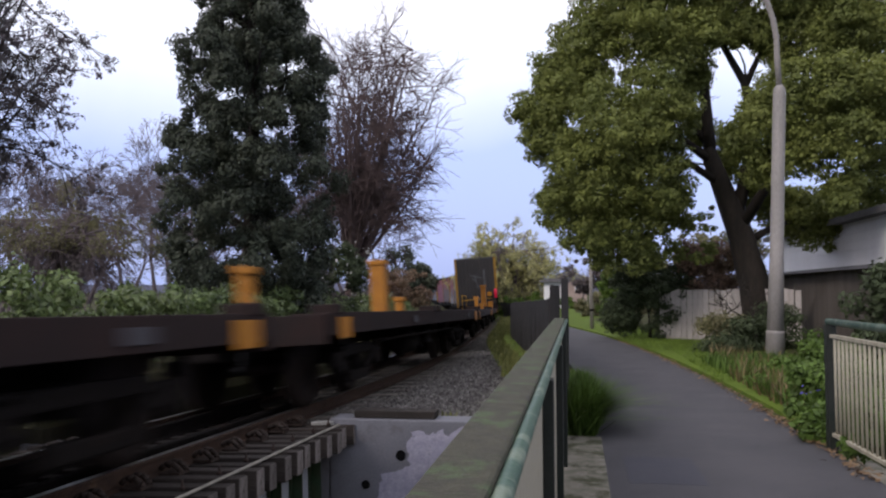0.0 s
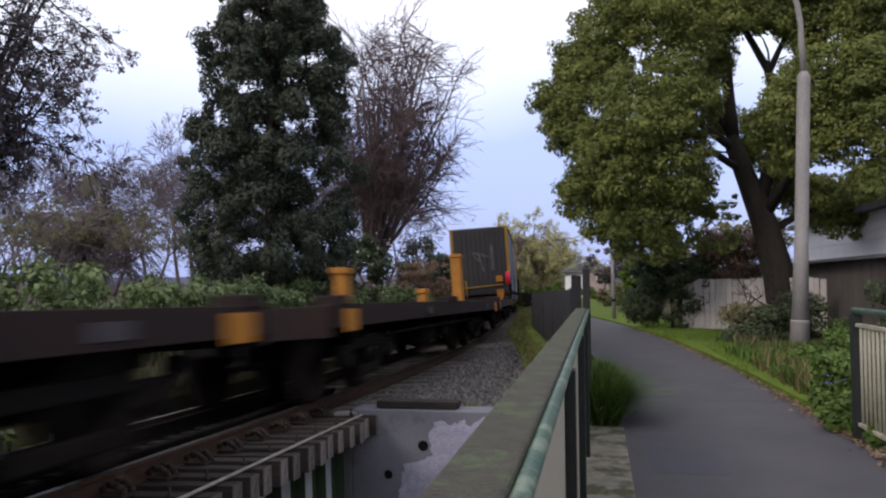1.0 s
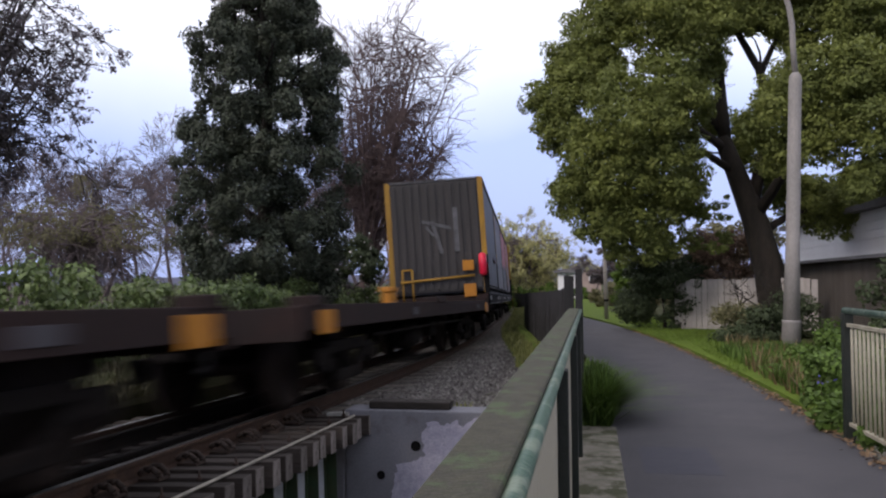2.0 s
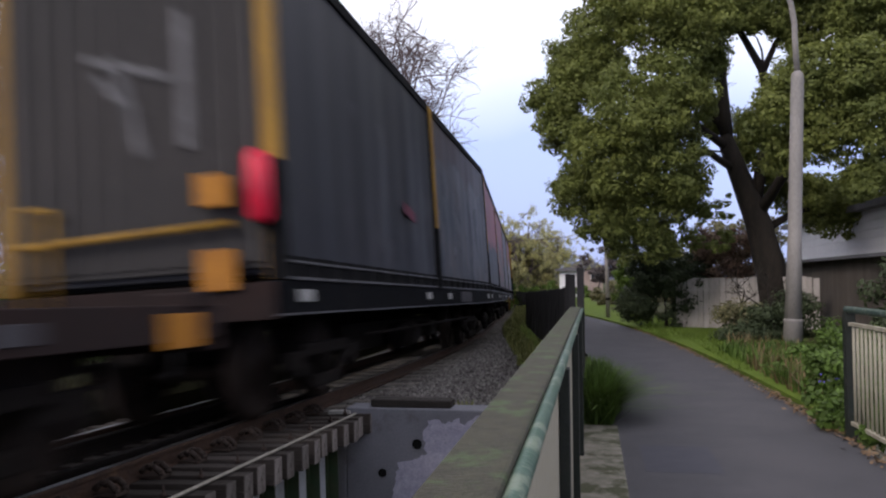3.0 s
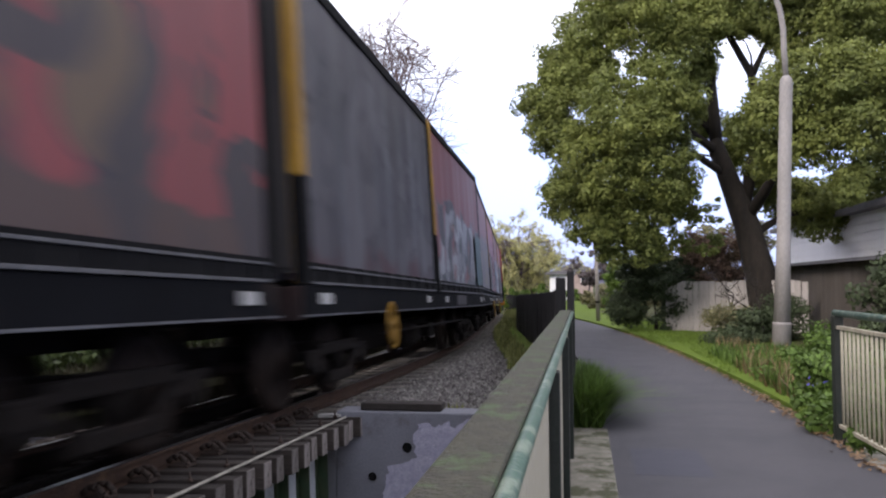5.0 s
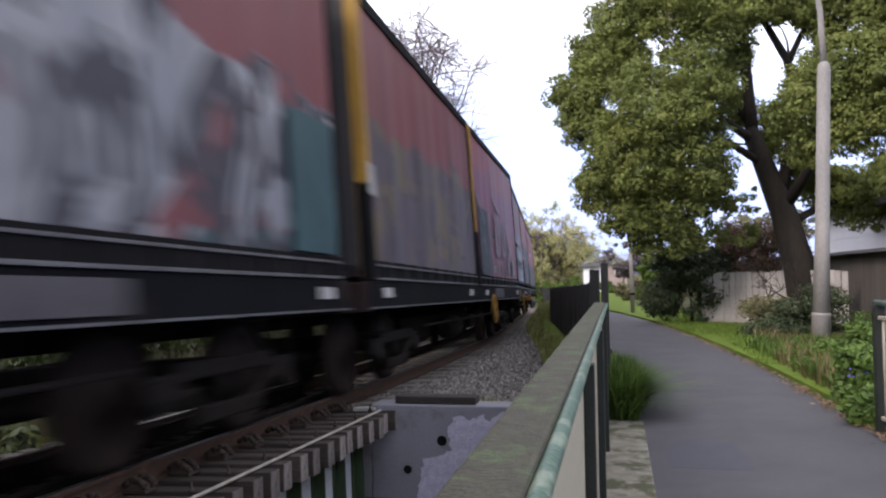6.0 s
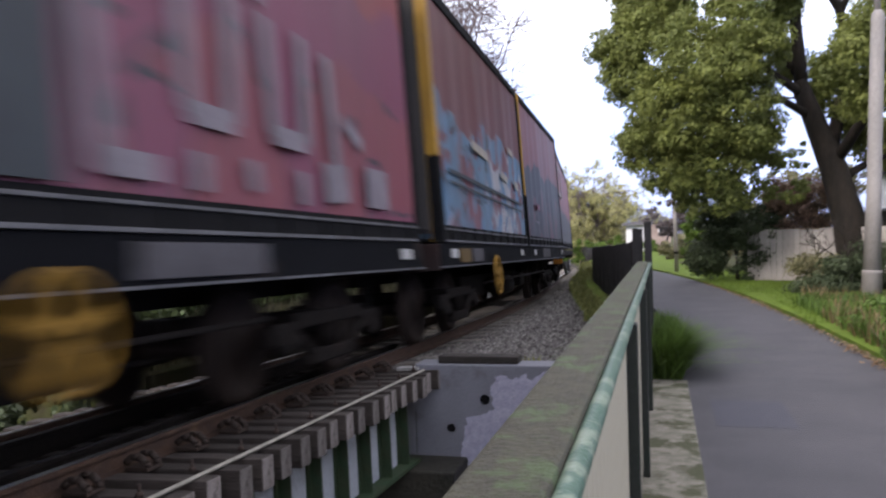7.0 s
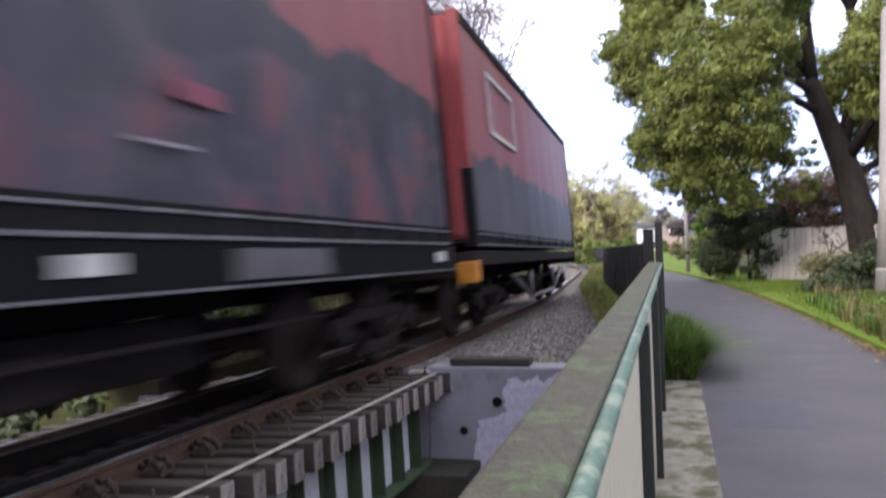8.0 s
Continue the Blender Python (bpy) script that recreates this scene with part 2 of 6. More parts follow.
def curtain_mat(name, upper, lower, split, tags, tag_top, seed, dirt=0.4, thresh=0.5):
    """Dusty wagon side: upper and lower colour, with sprayed patches of the tag colours up to tag_top."""
    m = bpy.data.materials.new(name)
    m.use_nodes = True
    N, L = m.node_tree.nodes, m.node_tree.links
    bs = N["Principled BSDF"]
    bs.inputs["Roughness"].default_value = 0.55
    bs.inputs["Specular IOR Level"].default_value = 0.22
    upper, lower, *tags = [tuple(0.85 * (0.8 * v + 0.2 * sum(c) / 3) for v in c) for c in (upper, lower, *tags)]
    tc = N.new("ShaderNodeTexCoord")
    sep = N.new("ShaderNodeSeparateXYZ")
    L.new(tc.outputs["Object"], sep.inputs[0])

    def nz(sc, off, det=3, st=(1, 1, 1), dist=0.0):
        mp = N.new("ShaderNodeMapping")
        mp.inputs["Location"].default_value = (off, off * 1.7, off * 0.3)
        mp.inputs["Scale"].default_value = st
        L.new(tc.outputs["Object"], mp.inputs[0])
        n = N.new("ShaderNodeTexNoise")
        n.inputs["Scale"].default_value = sc
        n.inputs["Detail"].default_value = det
        n.inputs["Distortion"].default_value = dist
        L.new(mp.outputs[0], n.inputs["Vector"])
        return n.outputs["Fac"]

    def rng(src, a, b):
        r = N.new("ShaderNodeMapRange")
        r.inputs[1].default_value, r.inputs[2].default_value = a, b
        L.new(src, r.inputs[0])
        return r.outputs[0]

    def math2(op, a, b):
        x = N.new("ShaderNodeMath")
        x.operation = op
        for i, v in enumerate((a, b)):
            if isinstance(v, (int, float)):
                x.inputs[i].default_value = v
            else:
                L.new(v, x.inputs[i])
        return x.outputs[0]

    def mix(fac, a, b):
        x = N.new("ShaderNodeMix")
        x.data_type = "RGBA"
        for i, v in ((0, fac), (6, a), (7, b)):
            if isinstance(v, (int, float)):
                x.inputs[i].default_value = v
            elif isinstance(v, tuple):
                x.inputs[i].default_value = (*v, 1)
            else:
                L.new(v, x.inputs[i])
        return x.outputs[2]

    z = sep.outputs["Z"]
    wav = math2("MULTIPLY_ADD", nz(0.9, seed), 1.3)
    wav.node.inputs[2].default_value = -0.65
    zz = math2("ADD", z, wav)
    col = mix(rng(zz, split - 0.03, split + 0.03), lower, upper)
    low = rng(zz, tag_top + 0.03, tag_top - 0.03)
    for k, c in enumerate(tags):
        n = nz(0.75 + 0.35 * k, seed + 5.3 * k + 2, 2, (1, 1, 0.7), 1.2)
        col = mix(math2("MULTIPLY", rng(n, thresh, thresh + 0.03), low), col, c)
    # thin outline strokes between the patches
    if tags:
        n = nz(0.75, seed + 2, 2, (1, 1, 0.7), 1.2)
        edge = math2("LESS_THAN", math2("ABSOLUTE", math2("SUBTRACT", n, thresh), 0), 0.012)
        col = mix(math2("MULTIPLY", edge, low), col, (0.03, 0.028, 0.035))
    grime = rng(nz(1.2, seed + 40, 8, (1, 1, 0.25)), 0.45, 0.75)
    col = mix(math2("MULTIPLY", grime, dirt), col, (0.05, 0.045, 0.046))
    streak = rng(nz(5.0, seed + 60, 4, (1, 1, 0.05)), 0.55, 0.8)
    col = mix(math2("MULTIPLY", streak, 0.35), col, (0.05, 0.045, 0.045))
    L.new(col, bs.inputs["Base Color"])
    b = N.new("ShaderNodeBump")
    b.inputs["Strength"].default_value = 0.35
    b.inputs["Distance"].default_value = 0.03
    L.new(nz(2.5, seed, 4, (1, 1, 0.3)), b.inputs["Height"])
    L.new(b.outputs[0], bs.inputs["Normal"])
    return m


# ---------------------------------------------------------------- mesh helpers
def box(bm, x0, x1, y0, y1, z0, z1, bevel=0.0):
    vs = [bm.verts.new((x, y, z)) for x in (x0, x1) for y in (y0, y1) for z in (z0, z1)]
    fs = [bm.faces.new([vs[i] for i in q]) for q in ((0, 1, 3, 2), (4, 6, 7, 5), (0, 4, 5, 1), (2, 3, 7, 6), (0, 2, 6, 4), (1, 5, 7, 3))]
    if bevel:
        es = list({e for f in fs for e in f.edges})
        bmesh.ops.bevel(bm, geom=es, offset=bevel, segments=2, affect="EDGES", profile=0.5)
    return bm


def obox(x0, x1, y0, y1, z0, z1, bevel=0.0):
    return box(bmesh.new(), x0, x1, y0, y1, z0, z1, bevel)


def rod(bm, a, b, r0, r1=None, n=8, caps=True):
    r1 = r0 if r1 is None else r1
    a, b = Vector(a), Vector(b)
    q = (b - a).to_track_quat("Z", "Y").to_matrix()
    ra = [bm.verts.new(a + q @ Vector((r0 * math.cos(2 * math.pi * k / n), r0 * math.sin(2 * math.pi * k / n), 0))) for k in range(n)]
    rb = [bm.verts.new(b + q @ Vector((r1 * math.cos(2 * math.pi * k / n), r1 * math.sin(2 * math.pi * k / n), 0))) for k in range(n)]
    for k in range(n):
        f = bm.faces.new((ra[k], ra[(k + 1) % n], rb[(k + 1) % n], rb[k]))
        f.smooth = True
    if caps:
        bm.faces.new(ra[::-1])
        bm.faces.new(rb)
    return bm


def lathe(bm, prof, n=16, axis="Z", centre=(0, 0, 0)):
    """Revolve (radius, height) pairs about an axis."""
    rings = []
    for r, h in prof:
        ring = []
        for k in range(n):
            a = 2 * math.pi * k / n
            p = {"Z": (r * math.cos(a), r * math.sin(a), h), "X": (h, r * math.cos(a), r * math.sin(a)), "Y": (r * math.cos(a), h, r * math.sin(a))}[axis]
            ring.append(bm.verts.new(Vector(centre) + Vector(p)))
        rings.append(ring)
    for r0, r1 in zip(rings, rings[1:]):
        for k in range(n):
            f = bm.faces.new((r0[k], r0[(k + 1) % n], r1[(k + 1) % n], r1[k]))
            f.smooth = True
    bm.faces.new(rings[0][::-1])
    bm.faces.new(rings[-1])
    return bm


def prism(bm, outline, path, closed=True):
    """Sweep an (x, z) outline along path points (x, y, z, heading)."""
    rings = []
    for px, py, pz, h in path:
        c, s = math.cos(h), math.sin(h)
        rings.append([bm.verts.new((px + c * ox, py + s * ox, pz + oz)) for ox, oz in outline])
    n = len(outline)
    for r0, r1 in zip(rings, rings[1:]):
        for k in range(n if closed else n - 1):
            bm.faces.new((r0[k], r0[(k + 1) % n], r1[(k + 1) % n], r1[k]))
    if closed:
        bm.faces.new(rings[0][::-1])
        bm.faces.new(rings[-1])
    return bm


def tube(bm, pts, r0, r1=None, n=8):
    """One smooth round tube through the points, tapering from r0 to r1."""
    r1 = r0 if r1 is None else r1
    pts = [Vector(p) for p in pts]
    rings = []
    for i, p in enumerate(pts):
        d = (pts[min(i + 1, len(pts) - 1)] - pts[max(i - 1, 0)]).normalized()
        q = d.to_track_quat("Z", "Y").to_matrix()
        r = r0 + (r1 - r0) * i / (len(pts) - 1)
        rings.append([bm.verts.new(p + q @ Vector((r * math.cos(2 * math.pi * k / n), r * math.sin(2 * math.pi * k / n), 0))) for k in range(n)])
    for a, b in zip(rings, rings[1:]):
        for k in range(n):
            f = bm.faces.new((a[k], a[(k + 1) % n], b[(k + 1) % n], b[k]))
            f.smooth = True
    bm.faces.new(rings[0][::-1])
    bm.faces.new(rings[-1])
    return bm


def part(name, bm, material, parent=None, label=""):
    if isinstance(bm, bmesh.types.BMesh):
        bmesh.ops.recalc_face_normals(bm, faces=bm.faces)
        me = bpy.data.meshes.new(name)
        bm.to_mesh(me)
        bm.free()
    else:
        me = bm
    if material and not me.materials:
        me.materials.append(material)
    ob = new(name, me)
    ob.parent = parent
    if label:
        tagged(ob, label)
    return ob


def raw(name, verts, faces, material, parent=None, label="", smooth=False):
    me = bpy.data.meshes.new(name)
    me.from_pydata(verts, [], faces)
    if smooth:
        me.polygons.foreach_set("use_smooth", [True] * len(me.polygons))
    me.materials.append(material)
    return part(name, me, material, parent, label)


def thing(name, label, category, group="", kind="", at=None):
    ob = new(name)
    ob.empty_display_size = 0.2
    if at is not None:
        ob.matrix_world = at
    return tagged(ob, label, category, group, kind)


# ---------------------------------------------------------------- the track's line
CANT, TRAIN_CANT = -2.0, -3.6
RAIL_Z, GRADE = 0.11, -0.02


def slope(y):
    """Heading of the track: nearly straight over the bridge, then a long bend to the left."""
    s = 0.02 - 0.0055 * (min(max(y, 8.0), 26.0) - 8.0)
    if y > 48:
        s -= 0.004 * (y - 48)
    return s


def fence_slope(y):
    """Heading of the fence line, which swings in towards the track."""
    if y < 5:
        return 0.09
    s = -0.09 + 0.18 * math.exp(-(y - 5) / 12)
    return s - 0.004 * max(0.0, y - 48)


_ys = np.arange(-150.0, 260.0, 0.25)


def run_of(func):
    ss = np.array([func(v) for v in _ys])
    xs = np.concatenate([[0], np.cumsum((ss[1:] + ss[:-1]) / 2 * 0.25)])
    return xs - 3.62 - np.interp(5.0, _ys, xs)


TRACK_RUN, FENCE_RUN = run_of(slope), run_of(fence_slope)


def track_x(y):
    return float(np.interp(y, _ys, TRACK_RUN))


def track_z(y):
    """The line falls away gently from the bridge."""
    return GRADE * (min(max(y, -2.0), 70.0) - 5.0)


def fence_x(y):
    f = min(1.0, max(0.0, (y - 8.3) / 18.0))
    return float(np.interp(y, _ys, FENCE_RUN)) + 3.05 - 1.4 * f * f * (3 - 2 * f)


def on_track(y, off=0.0, up=0.0, cant=CANT):
    """Pose on the canted track; off metres to its right."""
    return pose(track_x(y), y, RAIL_Z + track_z(y), math.degrees(math.atan(GRADE)), cant, -math.degrees(math.atan(slope(y)))) @ Matrix.Translation((off, 0, up))


ABUT_Y = 8.1

# ---------------------------------------------------------------- ground, path, creek
def path_right(y):
    if y < 6.6:
        return 2.03
    if y < 32:
        return 2.03 - 0.0042 * (y - 6.6) ** 2
    return max(2.03 - 0.0042 * (32 - 6.6) ** 2 - 0.2 * (y - 32), fence_x(y) + 2.0)


def path_left(y):
    return max(path_right(y) - 1.88, fence_x(y) + 0.15) if y > 9 else path_right(y) - 1.88


def ground_z(x, y):
    z = 0.03 * noise.noise((x * 0.15, y * 0.15, 0)) - 0.02
    right = x - path_right(y)
    if right > 0.4:
        z += min(0.25, 0.03 * (right - 0.4))
    if -3.0 < x < -0.2 and y > ABUT_Y:
        z -= 0.05
    d = x - (path_right(y) - 1.0)
    if abs(d) < 1.6 and y > 5:
        z = min(z, -0.02)
    if abs(x - track_x(min(y, 200))) < 3 and y > -60:
        z = min(z, -0.36 + min(0.0, track_z(y)))
    return z


def build_ground():
    ys = [-900, -400, -150, -60, -30, -14, -11.0, -10.98, 0, ABUT_Y, ABUT_Y + 0.02]
    ys += list(np.arange(8.2, 40, 0.9)) + list(np.arange(42, 120, 4.0)) + [150, 220, 400, 900, 2500]
    xs = [-2500, -900, -400, -150, -80, -50] + list(np.arange(-40, -12, 3.0)) + list(np.arange(-12, 14, 0.7)) + list(np.arange(14, 50, 3.0)) + [60, 100, 200, 500, 2500]
    vs, fs = [], []
    for y in ys:
        for x in xs:
            z = ground_z(x, y)
            if -10.99 < y < ABUT_Y + 0.01 and -30 < x < 30:
                z = -2.7
            vs.append((x, y, z))
    n = len(xs)
    for j in range(len(ys) - 1):
        for i in range(n - 1):
            a = j * n + i
            fs.append((a, a + 1, a + n + 1, a + n))
    g = raw("ground", vs, fs, M["verge"], smooth=True)
    tagged(g, "rough grassy ground with soil and weeds", "ground", kind="structure")
    w = part("creek_bed", obox(-28, 28, -10.5, 6.6, -2.75, -2.45), M["mud"])
    tagged(w, "dark muddy creek bed under the bridge", "creek bed", kind="structure")


def strip(name, lab, cat, y0, y1, left, right, z, m, step=0.8, thick=0.06):
    bm = bmesh.new()
    n = max(2, int((y1 - y0) / step))
    rows = []
    for k in range(n + 1):
        y = y0 + (y1 - y0) * k / n
        rows.append([bm.verts.new((x, y, zz)) for x, zz in ((left(y), z(y) - thick), (left(y), z(y)), (right(y), z(y)), (right(y), z(y) - thick))])
    for a, b in zip(rows, rows[1:]):
        for k in range(3):
            bm.faces.new((a[k], a[k + 1], b[k + 1], b[k]))
    bm.faces.new(rows[0])
    bm.faces.new(rows[-1][::-1])
    return tagged(part(name, bm, m), lab, cat, kind="structure")


build_ground()
strip("pavement", "worn grey asphalt footpath with a soft curve", "footpath", -11, 70, path_left, path_right, lambda y: 0.006, M["asphalt"])
tagged(part("bridge_deck", obox(-0.33, 2.32, -11, ABUT_Y, -0.35, -0.056), M["concrete"]), "concrete deck of the footbridge", "bridge deck", kind="structure")
part("asphalt_patch", obox(0.34, 0.86, 5.75, 6.65, -0.03, 0.0075, 0.001), M["asphalt_patch"])
tagged(bpy.data.objects["asphalt_patch"], "dark repaired rectangle in the asphalt path", "patch", kind="structure")
kerb = part("kerb", obox(-0.32, 0.2, -11, 7.5, -0.06, 0.012, 0.008), M["concrete"])
tagged(kerb, "mossy concrete kerb under the handrail posts", "kerb", kind="structure")
strip("lawn", "mown green lawn beside the footpath", "lawn", 8.5, 60, lambda y: path_right(y) + 0.12, lambda y: path_right(y) + 9, lambda y: 0.03, M["grass"], 1.0, 0.25)
# far lawn beside the track's far side
strip("grass_verge", "rough grass verge beyond the track", "grass verge", ABUT_Y + 0.05, 70, lambda y: track_x(y) - 8, lambda y: track_x(y) - 2.2, lambda y: -0.12 + track_z(y), M["far_grass"], 1.0, 0.25)


def hills():
    vs, fs = [], []
    n = 60
    for k in range(n + 1):
        a = radians(-50 + 100 * k / n)
        r = 1500
        h = 14 + 16 * (noise.noise((k * 0.13, 3.1, 0)) + 0.45) + 8 * noise.noise((k * 0.6, 0, 0))
        for rr, hh in ((r, -5), (r + 250, max(6, h)), (r + 600, -5)):
            vs.append((rr * math.sin(a), rr * math.cos(a), hh))
    for k in range(n):
        for j in range(2):
            a = k * 3 + j
            fs.append((a, a + 3, a + 4, a + 1))
    tagged(raw("backdrop_hills", vs, fs, M["hill"], smooth=True), "hazy blue distant hills", "hills", kind="structure")


hills()


# ---------------------------------------------------------------- railway bridge and track
RAIL_PROF = [(-0.064, -0.14), (0.064, -0.14), (0.064, -0.128), (0.012, -0.112), (0.009, -0.035), (0.034, -0.026), (0.034, -0.004), (0.028, 0.0),
             (-0.028, 0.0), (-0.034, -0.004), (-0.034, -0.026), (-0.009, -0.035), (-0.012, -0.112), (-0.064, -0.128)]


def sweep_track(name, prof, off, y0, y1, m, parent=None, up=0.0, step=1.0, label=""):
    bm = bmesh.new()
    rings = []
    n = int((y1 - y0) / step)
    for k in range(n + 1):
        p = on_track(y0 + (y1 - y0) * k / n, off, up)
        rings.append([bm.verts.new(p @ Vector((x, 0, z))) for x, z in prof])
    k = len(prof)
    for a, b in zip(rings, rings[1:]):
        for i in range(k):
            bm.faces.new((a[i], a[(i + 1) % k], b[(i + 1) % k], b[i]))
    bm.faces.new(rings[0])
    bm.faces.new(rings[-1][::-1])
    return part(name, bm, m, parent, label)


def sbox(x0, x1, z0, z1):
    return [(x0, z0), (x1, z0), (x1, z1), (x0, z1)]


track = thing("railway_track", "narrow gauge railway track with rusty rails on sleepers", "railway track", kind="structure")
for side in (-1, 1):
    r = sweep_track("rail", RAIL_PROF, side * 0.5675, -120, 150, M["steel_rail"], track, label="rusty steel rail with polished head")
    sweep_track("running_surface", sbox(-0.024, 0.024, -0.001, 0.003), side * 0.5675, -120, 150, M["rail_head"], r)
# the guard rails' near-black colour stands in for shade between the running rails
for side in (-1, 1):
    sweep_track("guard_rail", RAIL_PROF, side * 0.33, -12, ABUT_Y + 1.5, M["under"], track, 0.0, label="inner guard rail coloured black for shade")

# ballast before and beyond the bridge
def ballast_bed(y0, count):
    bal = bmesh.new()
    rings = []
    for k in range(count):
        y = y0 + k * 1.2
        x, z = track_x(y), track_z(y)
        edge = min(x + 3.4, fence_x(y) - 0.1) if y > 0 else x + 2.2
        rings.append([bal.verts.new(v) for v in ((x - 2.6, y, z - 0.5), (x - 1.5, y, z - 0.16), (x - 1.2, y, z - 0.10), (x + 1.2, y, z - 0.01), (x + 1.7, y, z - 0.02), (edge, y, z - 0.16), (edge + 0.2, y, z - 0.6))])
    for a, b in zip(rings, rings[1:]):
        for i in range(6):
            bal.faces.new((a[i], a[i + 1], b[i + 1], b[i]))
    tagged(part("ballast", bal, M["ballast"]), "grey crushed stone ballast bed", "ballast", kind="structure")


ballast_bed(ABUT_Y + 0.1, 120)
ballast_bed(-119.0, 90)

bridge = thing("railway_bridge", "old steel girder railway bridge painted green and pale grey", "bridge", kind="structure")
TIE_RIGHT = 1.30
TIE_W, TIE_STEP = 0.14, 0.262
tie_me = None
y = ABUT_Y + 0.05
while y > -3.0:
    if tie_me is None:
        b = obox(-1.36, TIE_RIGHT, -TIE_W / 2, TIE_W / 2, -0.32, -0.125, 0.008)
        tie_ob = part("bridge_sleeper", b, M["tie"], bridge)
        tie_me = tie_ob.data
        tie_me.materials.append(M["tie_end"])
        for f in tie_me.polygons:
            if f.normal.x > 0.7:
                f.material_index = 1
    else:
        tie_ob = part("bridge_sleeper", tie_me, None, bridge)
    tie_ob.matrix_world = on_track(y, random.uniform(-0.04, 0.03), random.uniform(-0.012, 0.0))
    y -= TIE_STEP * random.uniform(0.94, 1.06)


def girder():
    x = 0.99
    sweep_track("girder_web", sbox(x - 0.01, x + 0.01, -0.98, -0.36), 0, -8, ABUT_Y - 0.25, M["girder_white"], bridge, label="pale painted girder web")
    sweep_track("top_flange", sbox(x - 0.13, x + 0.13, -0.365, -0.335), 0, -8, ABUT_Y - 0.2, M["girder_green"], bridge)
    sweep_track("bottom_flange", sbox(x - 0.16, x + 0.16, -1.01, -0.98), 0, -8, ABUT_Y - 0.2, M["girder_green"], bridge)
    yy = ABUT_Y - 0.45
    while yy > -2:
        b = bmesh.new()
        box(b, x + 0.012, x + 0.12, -0.008, 0.008, -0.98, -0.37)
        box(b, x + 0.010, x + 0.03, -0.05, 0.05, -0.98, -0.37)
        for k in range(7):
            lathe(b, [(0.012, 0), (0.010, 0.008), (0.004, 0.011)], 6, "X", (x + 0.03, 0.034, -0.92 + k * 0.085))
        st = part("stiffener", b, M["girder_green"], bridge)
        st.matrix_world = on_track(yy)
        yy -= 0.5
    sweep_track("far_girder_web", sbox(-x - 0.01, -x + 0.01, -0.98, -0.36), 0, -8, ABUT_Y - 0.25, M["girder_white"], bridge)


girder()
# rail clips, bolts and the conduit along the sleeper ends
clip_me = bolt_me = None
y = ABUT_Y
k = 0
while y > 0.5:
    b = bmesh.new()
    if clip_me is None:
        box(b, 0.0, 0.16, -0.07, 0.07, -0.145, -0.122, 0.006)
        for s in (-1, 1):
            pts = [(0.0, s * 0.05, -0.10), (0.04, s * 0.05, -0.065), (0.09, s * 0.05, -0.06), (0.14, s * 0.05, -0.10), (0.15, s * 0.04, -0.125)]
            for p, q in zip(pts, pts[1:]):
                rod(b, p, q, 0.021, n=7)
        c = part("rail_clip", b, M["clip"], bridge)
        clip_me = c.data
    else:
        c = part("rail_clip", clip_me, None, bridge)
    c.matrix_world = on_track(y, 0.63, 0.015)
    b = bmesh.new()
    if bolt_me is None:
        rod(b, (0, 0, -0.15), (0, 0, -0.08), 0.009, n=6)
        lathe(b, [(0.022, -0.145), (0.022, -0.125), (0.012, -0.12)], 6)
        c = part("bolt", b, M["clip"], bridge)
        bolt_me = c.data
    else:
        c = part("bolt", bolt_me, None, bridge)
    c.matrix_world = on_track(y - 0.04, 1.06 + 0.02 * (k % 2), 0.02)
    y -= TIE_STEP * 1.9
    k += 1
sweep_track("conduit", [(0.012 * math.cos(a), 0.012 * math.sin(a)) for a in np.linspace(0, 2 * math.pi, 7)[:-1]], 1.19, -8, ABUT_Y - 0.1, M["cable"], bridge, -0.112, label="thin pale conduit")

# abutment wall with peeled paint
ab = thing("abutment_wall", "grey painted concrete abutment with peeling white paint", "abutment", kind="structure")
part("wall", obox(-2.5, -0.25, ABUT_Y, ABUT_Y + 0.35, -3.0, 0.02, 0.015), M["abutment"], ab)
part("seat_wall", obox(-6.0, -2.504, ABUT_Y, ABUT_Y + 0.35, -3.0, -0.34, 0.015), M["abutment"], ab)
# the shelf takes the same dark brown as the creek bed
part("bearing_shelf", obox(-5.2, -1.95, ABUT_Y - 0.6, ABUT_Y - 0.004, -3.0, -0.92, 0.02), M["mud"], ab, "mud-coloured bearing shelf")
part("cap_timber", obox(-2.26, -1.42, ABUT_Y + 0.05, ABUT_Y + 0.28, 0.024, 0.10, 0.012), M["tie_dark"], ab, "dark timber baulk")


